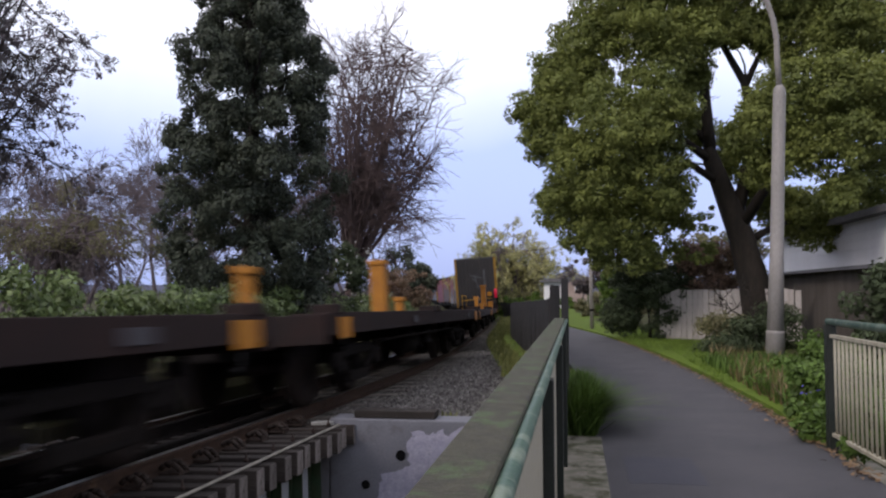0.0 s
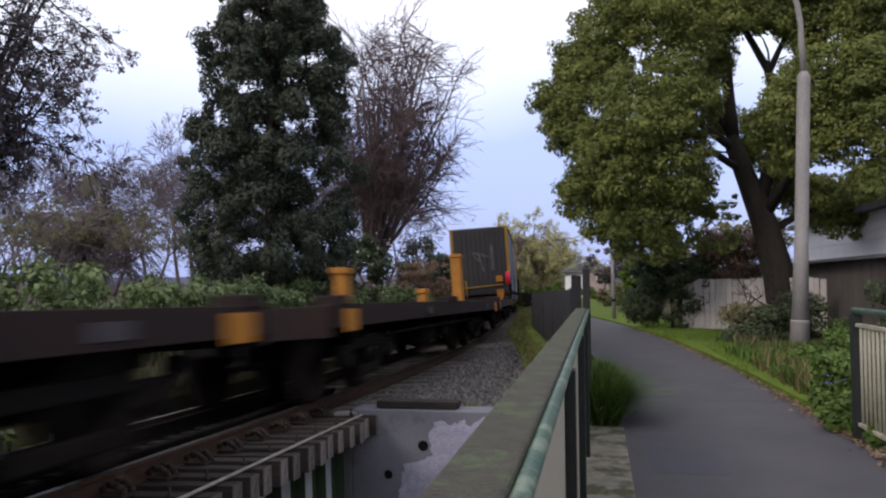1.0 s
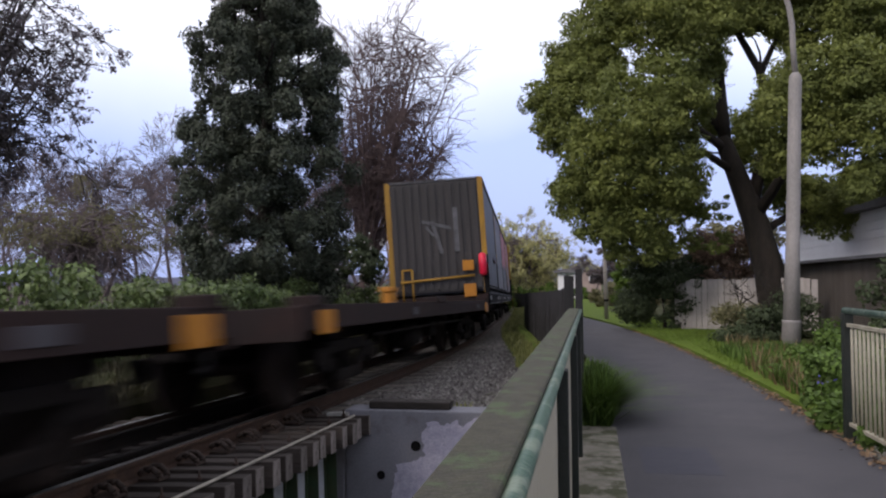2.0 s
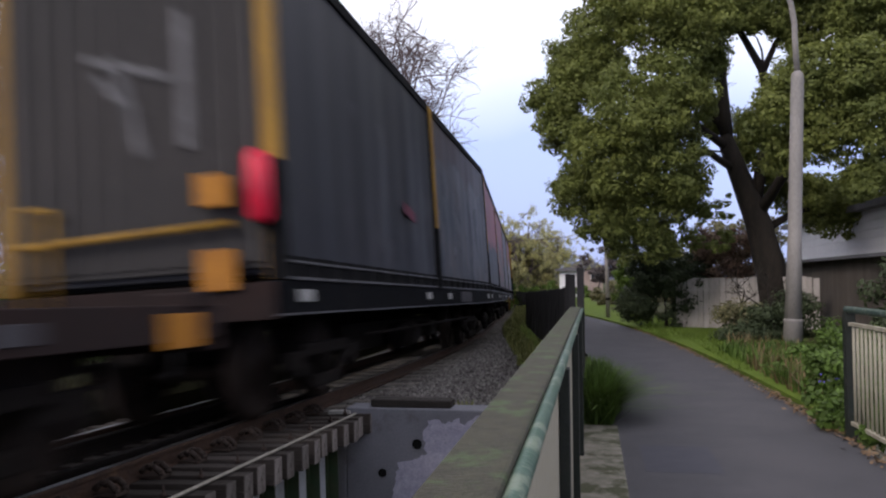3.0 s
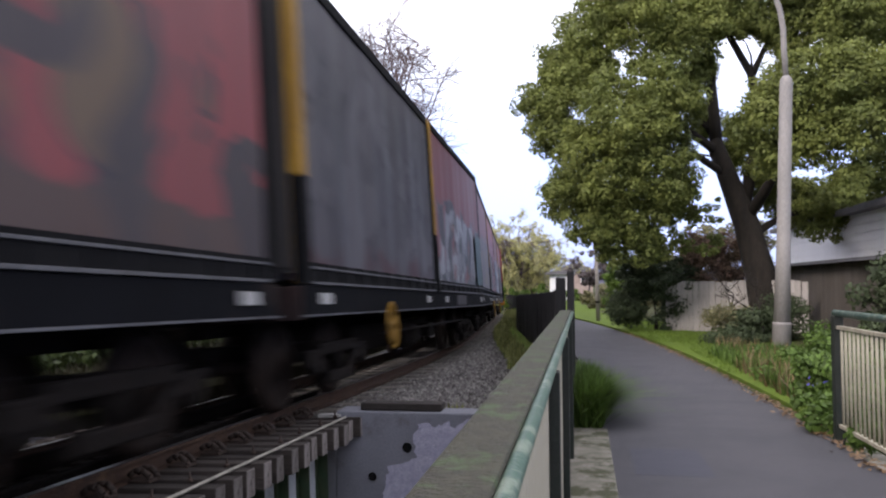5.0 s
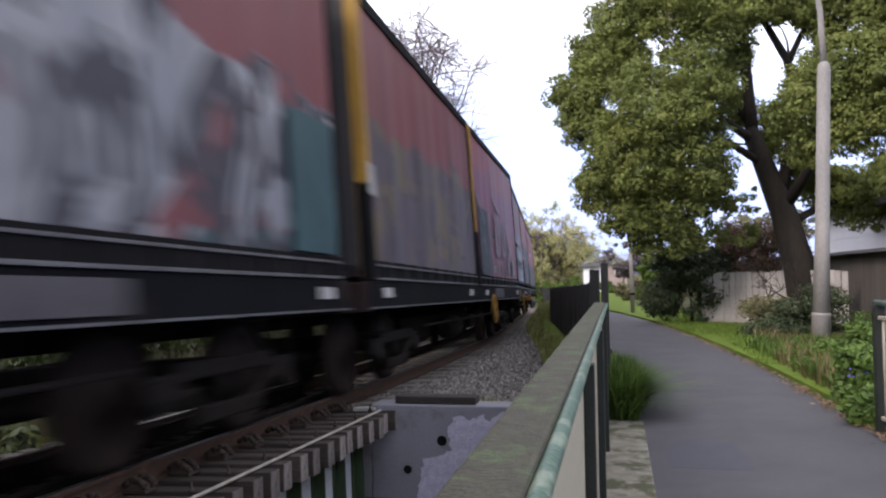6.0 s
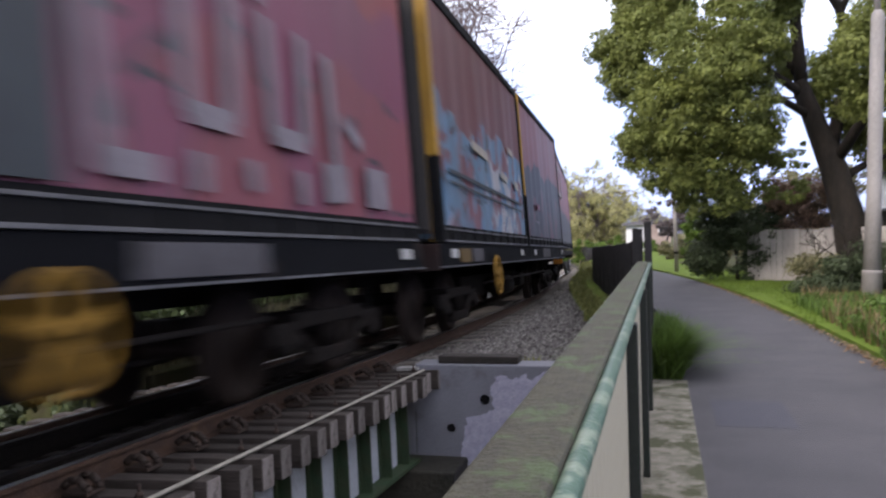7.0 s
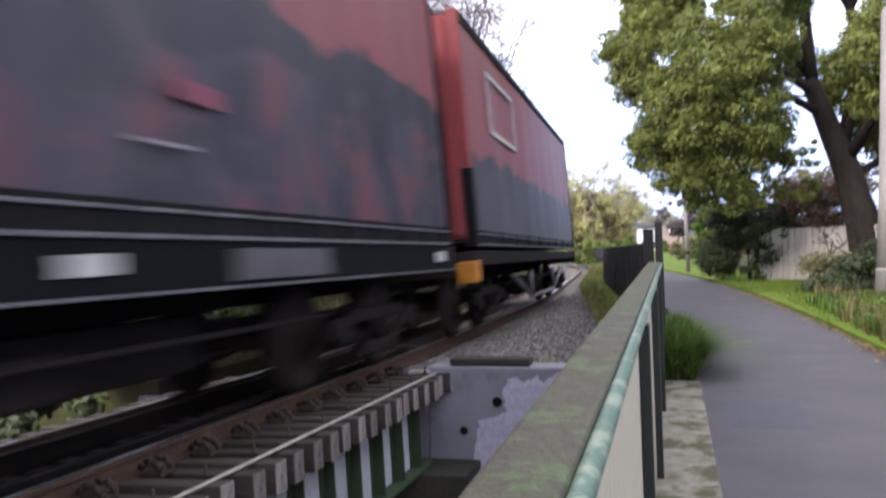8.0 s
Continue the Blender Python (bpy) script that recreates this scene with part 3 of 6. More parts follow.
def peel():
    cx, cz = 0.0, 0.0
    pts = []
    rnd = random.Random(4)
    shape = [(-2.05, -1.40), (-2.02, -0.79), (-1.95, -0.53), (-1.83, -0.48), (-1.67, -0.44), (-1.69, -0.24), (-1.64, -0.09), (-1.43, -0.11), (-1.34, -0.05), (-1.29, -0.13), (-1.19, -0.05), (-0.66, -0.04), (-0.66, -1.40)]
    for (ax, az), (bx, bz) in zip(shape, shape[1:] + shape[:1]):
        n = max(1, int(math.hypot(bx - ax, bz - az) / 0.035))
        for i in range(n):
            pts.append((ax + (bx - ax) * i / n + rnd.uniform(-0.022, 0.022), az + (bz - az) * i / n + rnd.uniform(-0.022, 0.022)))
    bm = bmesh.new()
    f = bm.faces.new([bm.verts.new((cx + px, ABUT_Y - 0.001, cz + pz)) for px, pz in pts])
    r = bmesh.ops.extrude_face_region(bm, geom=[f])
    bmesh.ops.translate(bm, verts=[v for v in r["geom"] if isinstance(v, bmesh.types.BMVert)], vec=(0, -0.004, 0))
    bmesh.ops.triangulate(bm, faces=bm.faces)
    part("paint_flake", bm, M["peel"], ab, "white peeling paint patch")
    for hx, hz, r0 in ((-1.76, -0.33, 0.04), (-2.12, -0.63, 0.032)):
        part("drain_hole", lathe(bmesh.new(), [(r0 + 0.012, -0.008), (r0, -0.012), (r0 * 0.9, 0.0)], 14, "Y", (hx, ABUT_Y - 0.001, hz)), M["black"], ab, "dark weep hole")


peel()
# sleepers beyond the bridge
sl_me = None
y = ABUT_Y + 0.75
while y < 70:
    if sl_me is None:
        o = part("sleeper", obox(-1.1, 1.1, -0.11, 0.11, -0.26, -0.142, 0.012), M["sleeper"], track)
        sl_me = o.data
    else:
        o = part("sleeper", sl_me, None, track)
    o.matrix_world = on_track(y, random.uniform(-0.03, 0.03), random.uniform(-0.01, 0.004))
    y += 0.61
st = part("white_marker", obox(-0.12, 0.12, -0.05, 0.05, -0.05, 0.015, 0.01), M["white_box"])
st.matrix_world = on_track(ABUT_Y + 0.05, 0.98, -0.11)
tagged(st, "small white painted block at the bridge end", "marker block")


def scatter_stones():
    rnd = random.Random(7)
    vs, fs = [], []
    base = [Vector(v) for v in ((1, 0, 0), (-1, 0, 0), (0, 1, 0), (0, -1, 0), (0, 0, 1), (0, 0, -1))]
    tri = ((0, 2, 4), (2, 1, 4), (1, 3, 4), (3, 0, 4), (2, 0, 5), (1, 2, 5), (3, 1, 5), (0, 3, 5))
    n = 0
    while n < 22000:
        u = rnd.random()
        y = ABUT_Y + 0.4 + 32 * u ** 1.6
        off = rnd.uniform(-1.5, 3.4)
        x = track_x(y) + off
        if x > fence_x(y) - 0.15 or (off < 0.9 and rnd.random() < 0.5):
            continue
        z = -0.012 if off < 1.7 else -0.02 - 0.085 * (off - 1.7)
        if off < 1.2:
            z = -0.085 + 0.06 * off
        s = rnd.uniform(0.018, 0.042)
        q = Euler((rnd.uniform(0, 6), rnd.uniform(0, 6), rnd.uniform(0, 6))).to_matrix()
        b0 = len(vs)
        for v in base:
            p = q @ Vector((v.x * s * rnd.uniform(0.7, 1.3), v.y * s * rnd.uniform(0.7, 1.3), v.z * s * rnd.uniform(0.6, 1.2)))
            vs.append((x + p.x, y + p.y, track_z(y) + z + p.z + rnd.uniform(-0.01, 0.012)))
        fs += [tuple(b0 + i for i in t) for t in tri]
        n += 1
    tagged(raw("ballast_stones", vs, fs, M["stone"]), "loose grey crushed ballast stones", "stones", kind="stuff")


scatter_stones()

# ---------------------------------------------------------------- handrails
RAIL_TOP = 1.05
END_Y = 8.0


def handrail():
    t = thing("handrail", "mossy green painted timber handrail with cream palings", "handrail")
    b = bmesh.new()
    box(b, -0.222, -0.117, -6, END_Y, RAIL_TOP - 0.05, RAIL_TOP, 0.008)
    part("top_rail", b, M["rail_paint"], t, "flat weathered top rail")
    part("edge_tube", rod(bmesh.new(), (-0.104, -6, RAIL_TOP - 0.022), (-0.104, END_Y, RAIL_TOP - 0.022), 0.0155, n=16), M["tube_green"], t, "glossy green steel tube")
    part("lower_rail", obox(-0.16, -0.12, -6, END_Y, 0.10, 0.14, 0.004), M["post_dark"], t)
    pm = None
    for y in (7.93, 6.2, 4.5, 2.78, 0.85, -0.9, -2.7):
        if pm is None:
            o = part("post", obox(-0.018, 0.018, -0.04, 0.04, 0.0, RAIL_TOP - 0.035, 0.004), M["post_dark"], t, "dark painted steel post")
            pm = o.data
        else:
            o = part("post", pm, None, t)
        o.location = (-0.098, y, 0)
    bmx = None
    y = END_Y - 0.22
    while y > -2:
        if bmx is None:
            o = part("paling", obox(-0.008, 0.008, -0.046, 0.046, 0.05, RAIL_TOP - 0.055, 0.003), M["cream_bar"], t)
            bmx = o.data
        else:
            o = part("paling", bmx, None, t)
        o.location = (-0.125, y, random.uniform(-0.004, 0.004))
        y -= 0.101
    return t


def right_railing():
    t = thing("railing", "cream steel bar railing with a green top rail", "railing")
    x, y1 = 2.06, 7.2
    part("top_rail", rod(bmesh.new(), (x, -6, RAIL_TOP), (x, y1 + 0.05, RAIL_TOP), 0.028, n=12), M["tube_green"], t, "green top tube")
    part("bar_rail", obox(x - 0.02, x + 0.02, -6, y1 - 0.05, RAIL_TOP - 0.13, RAIL_TOP - 0.10, 0.004), M["cream_bar"], t)
    part("bottom_rail", obox(x - 0.02, x + 0.02, -6, y1 - 0.05, 0.12, 0.15, 0.004), M["cream_bar"], t)
    pm = bm_ = None
    for y in np.arange(y1, -4, -1.9):
        if pm is None:
            o = part("post", obox(-0.04, 0.04, -0.04, 0.04, -0.05, RAIL_TOP - 0.02, 0.006), M["post_dark"], t, "dark green post")
            pm = o.data
        else:
            o = part("post", pm, None, t)
        o.location = (x, y, 0)
    for y in np.arange(y1 - 0.12, 0, -0.1):
        if bm_ is None:
            o = part("bar", rod(bmesh.new(), (0, 0, 0.15), (0, 0, RAIL_TOP - 0.115), 0.011, n=6), M["cream_bar"], t)
            bm_ = o.data
        else:
            o = part("bar", bm_, None, t)
        o.location = (x, y, 0)


handrail()
right_railing()


def black_fence():
    t = thing("fence", "black stained timber paling fence beside the track", "fence")
    rnd = random.Random(3)
    pm = None
    y = 9.6
    while y < 70:
        top = float(np.interp(y, (9, 14, 22, 33, 45, 70), (1.25, 1.15, 1.0, 0.72, 0.52, 0.4))) + rnd.uniform(-0.02, 0.02)
        h = math.atan((fence_x(y + 0.1) - fence_x(y - 0.1)) / 0.2)
        if pm is None:
            o = part("paling", obox(-0.012, 0.012, -0.07, 0.07, -1.55, 0.0, 0.003), M["fence_black"], t)
            pm = o.data
        else:
            o = part("paling", pm, None, t)
        o.matrix_world = pose(fence_x(y), y, top, 0, rnd.uniform(-1, 1), -math.degrees(h))
        y += 0.155 if y < 35 else 0.3
    for yy, hh, w in ((8.15, 1.43, 0.036), (8.95, 1.37, 0.032), (9.5, 1.38, 0.028)):
        o = part("post", obox(-w, w, -w, w, -0.3, hh, 0.006), M["fence_black"], t, "tall black fence post")
        o.location = (-0.12 - 0.12 * (yy - 8.15), yy, 0)


black_fence()


def grass_bank():
    bm = bmesh.new()
    rows = []
    for k in range(60):
        y = 9.0 + k * 0.75
        x = fence_x(y)
        z = float(np.interp(y, (9, 14, 22, 45), (-0.2, -0.05, 0.0, -0.3))) + 0.05 * noise.noise((k * 0.4, 1, 0))
        rows.append([bm.verts.new(p) for p in ((x - 1.3, y, -0.45 + track_z(y)), (x - 0.9, y, -0.2 + track_z(y)), (x - 0.2, y, z), (x + 0.03, y, z), (x + 0.1, y, -0.5))])
    for a, b in zip(rows, rows[1:]):
        for i in range(4):
            f = bm.faces.new((a[i], a[i + 1], b[i + 1], b[i]))
            f.smooth = True
    tagged(part("grass_bank", bm, M["grass"]), "low grassy bank at the foot of the black fence", "grass bank", kind="structure")


grass_bank()


def street_lamp():
    t = thing("street_lamp", "grey tapered street lamp pole with a curved arm", "street lamp", at=pose(3.47, 15.4, 0.02, 0, 2.2, 0))
    part("base", lathe(bmesh.new(), [(0.172, -0.1), (0.160, 0.52), (0.166, 0.53), (0.166, 0.56), (0.155, 0.57)], 8), M["lamp_pole"], t, "octagonal pole base")
    part("pole", lathe(bmesh.new(), [(0.150, 0.56), (0.120, 2.0), (0.112, 4.85), (0.10, 4.95), (0.062, 5.0)], 8), M["lamp_pole"], t)
    b = bmesh.new()
    pts = [(0, 0, 4.95)]
    for k in range(9):
        a = k / 8
        pts.append((-0.05 - 1.5 * a ** 2.0, -0.25 * a, 5.5 + 1.9 * math.sin(a * 1.5)))
    tube(b, pts, 0.052, 0.042, 12)
    part("arm", b, M["lamp_pole"], t)
    part("luminaire", obox(-2.1, -1.5, -0.4, -0.1, 7.34, 7.46, 0.04), M["lamp_pole"], t)


street_lamp()
fp = thing("utility_pole", "slim grey pole beside the footpath", "pole", at=pose(0.5, 28.3, 0, 0, -1, 0))
part("shaft", rod(bmesh.new(), (0, 0, -0.1), (0, 0, 3.2), 0.07, 0.05, 10), M["lamp_pole"], fp)
part("band", rod(bmesh.new(), (0, 0, 0.62), (0, 0, 0.70), 0.076, n=10), M["black"], fp, "black band")


# ---------------------------------------------------------------- plants
def leaf_cloud(rnd, blobs, count, size, flat=0.6, shell=0.55, hang=0.0):
    """Leaf quads spread through ellipsoid clumps; thicker towards their skins."""
    g = np.random.default_rng(rnd.randrange(1 << 30))
    bl = np.array(blobs, float)
    w = bl[:, 3] * bl[:, 4] + 0.01
    pick = g.choice(len(bl), count, p=w / w.sum())
    c = bl[pick]
    d = g.normal(size=(count, 3))
    d /= np.linalg.norm(d, axis=1)[:, None]
    r = shell + (1 - shell) * g.random(count) ** 0.6
    r *= 0.92 + 0.16 * np.sin(3.1 * d[:, 0] + pick) * np.sin(2.7 * d[:, 1] + 2 * pick) + 0.12 * np.sin(4.3 * d[:, 2] + 3 * pick)
    p = c[:, :3] + d * np.stack([c[:, 3], c[:, 3], c[:, 4]], 1) * r[:, None]
    s = size * g.uniform(0.6, 1.4, count)[:, None]
    face = d + g.normal(size=(count, 3)) * 0.45 + np.array((0, 0, 0.25))
    face /= np.linalg.norm(face, axis=1)[:, None]
    u = np.cross(face, g.normal(size=(count, 3)))
    u /= np.linalg.norm(u, axis=1)[:, None]
    v = np.cross(face, u)
    drop = np.array((0, 0, -hang * 0.5)) * s
    quad = np.stack([p - 0.5 * s * u + drop, p - 0.28 * s * v, p + 0.5 * s * u + drop, p + 0.28 * s * v], 1)
    return quad.reshape(-1, 3).tolist(), np.arange(4 * count).reshape(-1, 4).tolist()


def crown_limbs(rnd, foot, centre, radius, half, mains=12, subs=7, twigs=7, r0=0.16, droop=0.0, bole=0.35, fine=2):
    """Arching limbs from a short bole to all parts of an ellipsoid crown, ending in fine twigs; also the twig ends."""
    vs, fs, ends = [], [], []
    foot, centre = Vector(foot), Vector(centre)

    def branch(a, b, ra, rb, bend, n, segs=4):
        a, b = Vector(a), Vector(b)
        mid = (a + b) / 2 + Vector(bend)
        pts = [a * (1 - k / segs) ** 2 + mid * 2 * (k / segs) * (1 - k / segs) + b * (k / segs) ** 2 for k in range(segs + 1)]
        base = len(vs)
        for k, p in enumerate(pts):
            q = (pts[min(k + 1, segs)] - pts[max(k - 1, 0)]).to_track_quat("Z", "Y").to_matrix()
            rr = ra + (rb - ra) * k / segs
            for i in range(n):
                t = 2 * math.pi * i / n
                vs.append(tuple(p + q @ Vector((rr * math.cos(t), rr * math.sin(t), 0))))
        for k in range(segs):
            for i in range(n):
                fs.append((base + k * n + i, base + k * n + (i + 1) % n, base + (k + 1) * n + (i + 1) % n, base + (k + 1) * n + i))
        return pts

    def within(scale, low=-0.75):
        while True:
            d = Vector((rnd.gauss(0, 1), rnd.gauss(0, 1), rnd.gauss(0.15, 1))).normalized()
            if d.z > low:
                return centre + Vector((d.x * radius, d.y * radius, d.z * half)) * scale

    top = foot + (centre - foot) * bole
    branch(foot - Vector((0, 0, 0.3)), top, r0 * 2.0, r0 * 1.5, (0, 0, 0), 8)
    for _ in range(mains):
        tip = within(rnd.uniform(0.5, 0.75))
        start = foot.lerp(top, rnd.uniform(0.5, 1.0))
        flat = Vector((tip.x - start.x, tip.y - start.y, 0))
        main = branch(start, tip, r0 * rnd.uniform(0.55, 0.9), r0 * 0.12, flat * -0.06 + Vector((0, 0, -0.3 + rnd.uniform(-0.3, 0.3))), 5, 6)
        for _ in range(subs):
            a = main[rnd.randint(2, 6)]
            out = (a - centre)
            goal = within(rnd.uniform(0.8, 1.0))
            b = a.lerp(goal, min(1.0, 0.38 * radius / max(0.1, (goal - a).length) + 0.12)) + out * 0.12
            sub = branch(a, b, r0 * 0.22, r0 * 0.10, Vector((rnd.gauss(0, 0.2), rnd.gauss(0, 0.2), rnd.gauss(0.1, 0.2))), 4)
            for _ in range(twigs):
                c = sub[rnd.randint(1, 4)]
                e = (b - a).normalized() + Vector((rnd.gauss(0, 0.5), rnd.gauss(0, 0.5), rnd.gauss(0.1, 0.5))) + out.normalized() * 0.5
                length = radius * rnd.uniform(0.15, 0.3)
                end = c + e.normalized() * length + Vector((0, 0, -droop * length))
                tw = branch(c, end, r0 * 0.10, r0 * 0.055, Vector((rnd.gauss(0, 0.05), rnd.gauss(0, 0.05), 0.08)), 3, 3)
                ends.append(tuple(end))
                for _ in range(fine):
                    f0 = tw[rnd.randint(1, 3)]
                    f1 = f0 + (e.normalized() + Vector((rnd.gauss(0, 0.6), rnd.gauss(0, 0.6), rnd.gauss(0, 0.6)))).normalized() * length * 0.55 + Vector((0, 0, -droop * length * 0.6))
                    branch(f0, f1, r0 * 0.065, r0 * 0.04, (0, 0, 0.03), 3, 2)
                    ends.append(tuple(f1))
    return vs, fs, ends


def limbs(rnd, start, direc, length, radius, depth, spread=0.5, gravity=0.0, ratio=0.72, kids=(2, 3), sides=5, wob=0.18, minr=0.006, segs=3, out=None):
    """Recursive tapered branches as (verts, faces); also the tips."""
    if out is None:
        out = ([], [], [])
    vs, fs, tips = out
    p, d = Vector(start), Vector(direc).normalized()
    n = sides if depth > 2 else max(3, sides - 2)
    r = radius
    prev = None
    for k in range(segs + 1):
        q = d.to_track_quat("Z", "Y").to_matrix()
        ring = []
        for i in range(n):
            a = 2 * math.pi * i / n
            ring.append(len(vs))
            vs.append(tuple(p + q @ Vector((r * math.cos(a), r * math.sin(a), 0))))
        if prev:
            for i in range(n):
                fs.append((prev[i], prev[(i + 1) % n], ring[(i + 1) % n], ring[i]))
        prev = ring
        if k < segs:
            p = p + d * (length / segs)
            d = (d + Vector((rnd.gauss(0, wob), rnd.gauss(0, wob), rnd.gauss(0, wob) + gravity))).normalized()
            r = max(minr, radius * (1 - 0.45 * (k + 1) / segs))
            if depth > 0 and k > 0:
                sd = (d + Vector((rnd.gauss(0, spread), rnd.gauss(0, spread), rnd.gauss(0, spread * 0.7)))).normalized()
                limbs(rnd, p, sd, length * ratio * rnd.uniform(0.7, 1.0), r * 0.6, depth - 1, spread, gravity, ratio, kids, sides, wob, minr, segs, out)
    if depth > 0:
        for _ in range(rnd.randint(*kids)):
            sd = (d + Vector((rnd.gauss(0, spread), rnd.gauss(0, spread), rnd.gauss(0, spread * 0.7)))).normalized()
            limbs(rnd, p, sd, length * ratio * rnd.uniform(0.75, 1.1), r * 0.75, depth - 1, spread, gravity, ratio, kids, sides, wob, minr, segs, out)
    else:
        tips.append(tuple(p))
    return out


def woody(t, v, f, bark):
    """A tree's bole and its branch work as two parts."""
    raw("trunk", v[:40], f[:32], M[bark], t, smooth=True)
    raw("branch_crown", v[40:], [tuple(i - 40 for i in q) for q in f[32:]], M[bark], t, smooth=True)


def tree(name, label, at, trunks, blobs, count, size, leaf, bark, seed, flat=0.6, shell=0.5, hang=0.0, category="tree"):
    rnd = random.Random(seed)
    t = thing(name, label, category, at=pose(*at))
    for i, (a, d, ln, r, dep, kw) in enumerate(trunks):
        v, f, _ = limbs(rnd, a, d, ln, r, dep, **kw)
        raw("limb" if i else "trunk", v, f, M[bark], t, smooth=True)
    if blobs:
        v, f = leaf_cloud(rnd, blobs, count, size, flat, shell, hang)
        raw("crown", v, f, M[leaf], t)
    return t


def clump_blobs(rnd, shapes, per, rmin, rmax, squash=0.75):
    """Small leaf clumps on the skins of the given ellipsoids."""
    out = []
    for cx, cy, cz, rx, rz in shapes:
        for _ in range(per):
            d = Vector((rnd.gauss(0, 1), rnd.gauss(0, 1), rnd.gauss(0, 1))).normalized()
            k = rnd.uniform(0.55, 1.0)
            r = rnd.uniform(rmin, rmax)
            out.append((cx + d.x * rx * k, cy + d.y * rx * k, cz + d.z * rz * k, r, r * squash))
    return out


def plants():
    R = random.Random
    # big feathery tree beside the path: lobes as (x, y, z, radius, half height) about its foot
    lobes = [
          (-4.08, -1.9, 4.90, 1.44), (-3.18, -1.7, 5.40, 1.14), (-4.59, -1.8, 3.92, 1.14), (-3.19, -1.5, 3.81, 1.15), (-5.81, -1.0, 5.69, 0.81), (-5.61, -0.9, 5.05, 0.76), (-5.17, -0.7, 6.37, 0.98), (-4.83, -0.5, 7.40, 1.05),
          (-5.27, -0.5, 6.76, 0.88), (-3.27, -0.9, 7.50, 1.19), (-2.27, -0.9, 7.22, 1.03), (-3.85, -0.5, 8.54, 1.21), (-5.26, -1.3, 3.27, 0.79), (-4.70, -1.3, 2.73, 0.79), (-3.78, -1.1, 2.73, 0.96), (-3.37, -0.9, 2.10, 0.59),
          (-4.30, -1.1, 2.22, 0.64), (-2.72, -0.7, 3.26, 0.65), (-1.06, -2.9, 4.67, 0.83), (-0.35, -2.9, 5.38, 0.98), (-0.12, -2.9, 4.35, 0.83), (-0.77, -2.7, 3.94, 0.54), (0.58, -3.5, 5.36, 0.85), (0.63, -3.5, 4.38, 0.71),
          (0.61, -3.2, 3.27, 0.48), (0.45, 1.0, 3.24, 0.83), (1.16, 1.0, 3.00, 0.94), (1.88, 1.0, 3.20, 0.94), (-0.21, 0.8, 3.68, 0.58), (0.59, -0.5, 7.68, 0.88), (1.14, -1.5, 7.22, 0.84), (0.13, 0.0, 8.04, 0.51),
          (-2.89, -0.5, 9.46, 1.65), (-1.27, 0.0, 9.41, 1.35), (0.23, -0.5, 9.08, 1.43), (1.42, -1.0, 8.58, 1.40), (1.56, -3.0, 5.25, 1.26), (2.12, -1.5, 3.63, 1.15),
          (-0.98, -0.2, 7.75, 0.62), (-1.50, -0.2, 8.00, 0.75), (-0.30, -0.3, 7.40, 0.55), (1.20, -1.0, 6.97, 0.65), (1.90, -1.5, 7.10, 0.80), (-1.10, 0.5, 4.50, 0.50), (-0.90, 0.5, 5.10, 0.42), (-1.85, 0.4, 5.40, 0.50), (-0.50, 0.0, 3.97, 0.55), (-2.1, -0.3, 6.4, 0.55), (0.2, -0.2, 6.9, 0.5)]
    rr = R(11)
    t = thing("wattle_tree", "tall spreading tree with feathery olive-green foliage", "tree", at=pose(5.0, 21.5, 0.1))
    part("trunk", tube(bmesh.new(), [(-0.35, 0, -0.4), (-0.46, 0, 0.3), (-0.6, 0, 1.35), (-0.91, 0, 2.64), (-1.29, 0, 3.73), (-1.68, 0, 4.83)], 0.5, 0.2, 12), M["bark"], t)
    for pts, ra, rb in (([(-1.6, 0, 4.6), (-1.72, -0.1, 6.1), (-1.76, -0.1, 7.0), (-2.1, -0.2, 8.4)], 0.17, 0.07), ([(-1.55, 0, 4.5), (-2.2, -0.4, 4.9), (-3.2, -0.9, 5.6), (-4.2, -1.0, 6.4)], 0.13, 0.04),
                        ([(-1.35, 0, 3.9), (-2.2, -0.5, 4.4), (-3.0, -0.9, 4.2), (-3.9, -1.2, 3.6)], 0.11, 0.03), ([(-1.0, 0, 3.0), (-0.7, 0.0, 4.4), (-0.55, 0, 5.5), (-0.74, 0, 6.5), (-1.3, 0, 7.6), (-1.5, 0, 8.8)], 0.17, 0.06),
                        ([(-0.72, 0, 6.4), (-0.4, 0, 7.1), (0.2, -0.2, 8.2)], 0.09, 0.04), ([(-0.9, 0, 2.8), (-0.4, -0.9, 3.8), (0.0, -2.0, 4.6), (0.5, -2.8, 5.2)], 0.15, 0.04), ([(-0.8, 0, 2.4), (0.1, 0.5, 2.9), (1.2, 0.9, 3.2)], 0.12, 0.04),
                        ([(-1.7, 0, 5.0), (-2.3, 0, 5.9), (-2.9, 0, 6.9), (-3.4, 0, 7.8)], 0.1, 0.03)):
        part("limb", tube(bmesh.new(), pts, ra, rb, 8), M["bark"], t)
    for a in ((-1.73, 0, 6.3), (-0.6, 0, 5.8), (-0.7, 0, 6.6), (-2.0, -0.1, 3.6), (-1.5, 0, 4.4), (-2.4, -0.5, 4.6)):
        v, f, _ = limbs(rr, a, (rr.gauss(0, 0.5), 0.1, rr.uniform(0, 0.8)), 0.8, 0.035, 3, spread=0.6, segs=2, kids=(2, 2))
        raw("twig", v, f, M["bark"], t)
    clumps = []
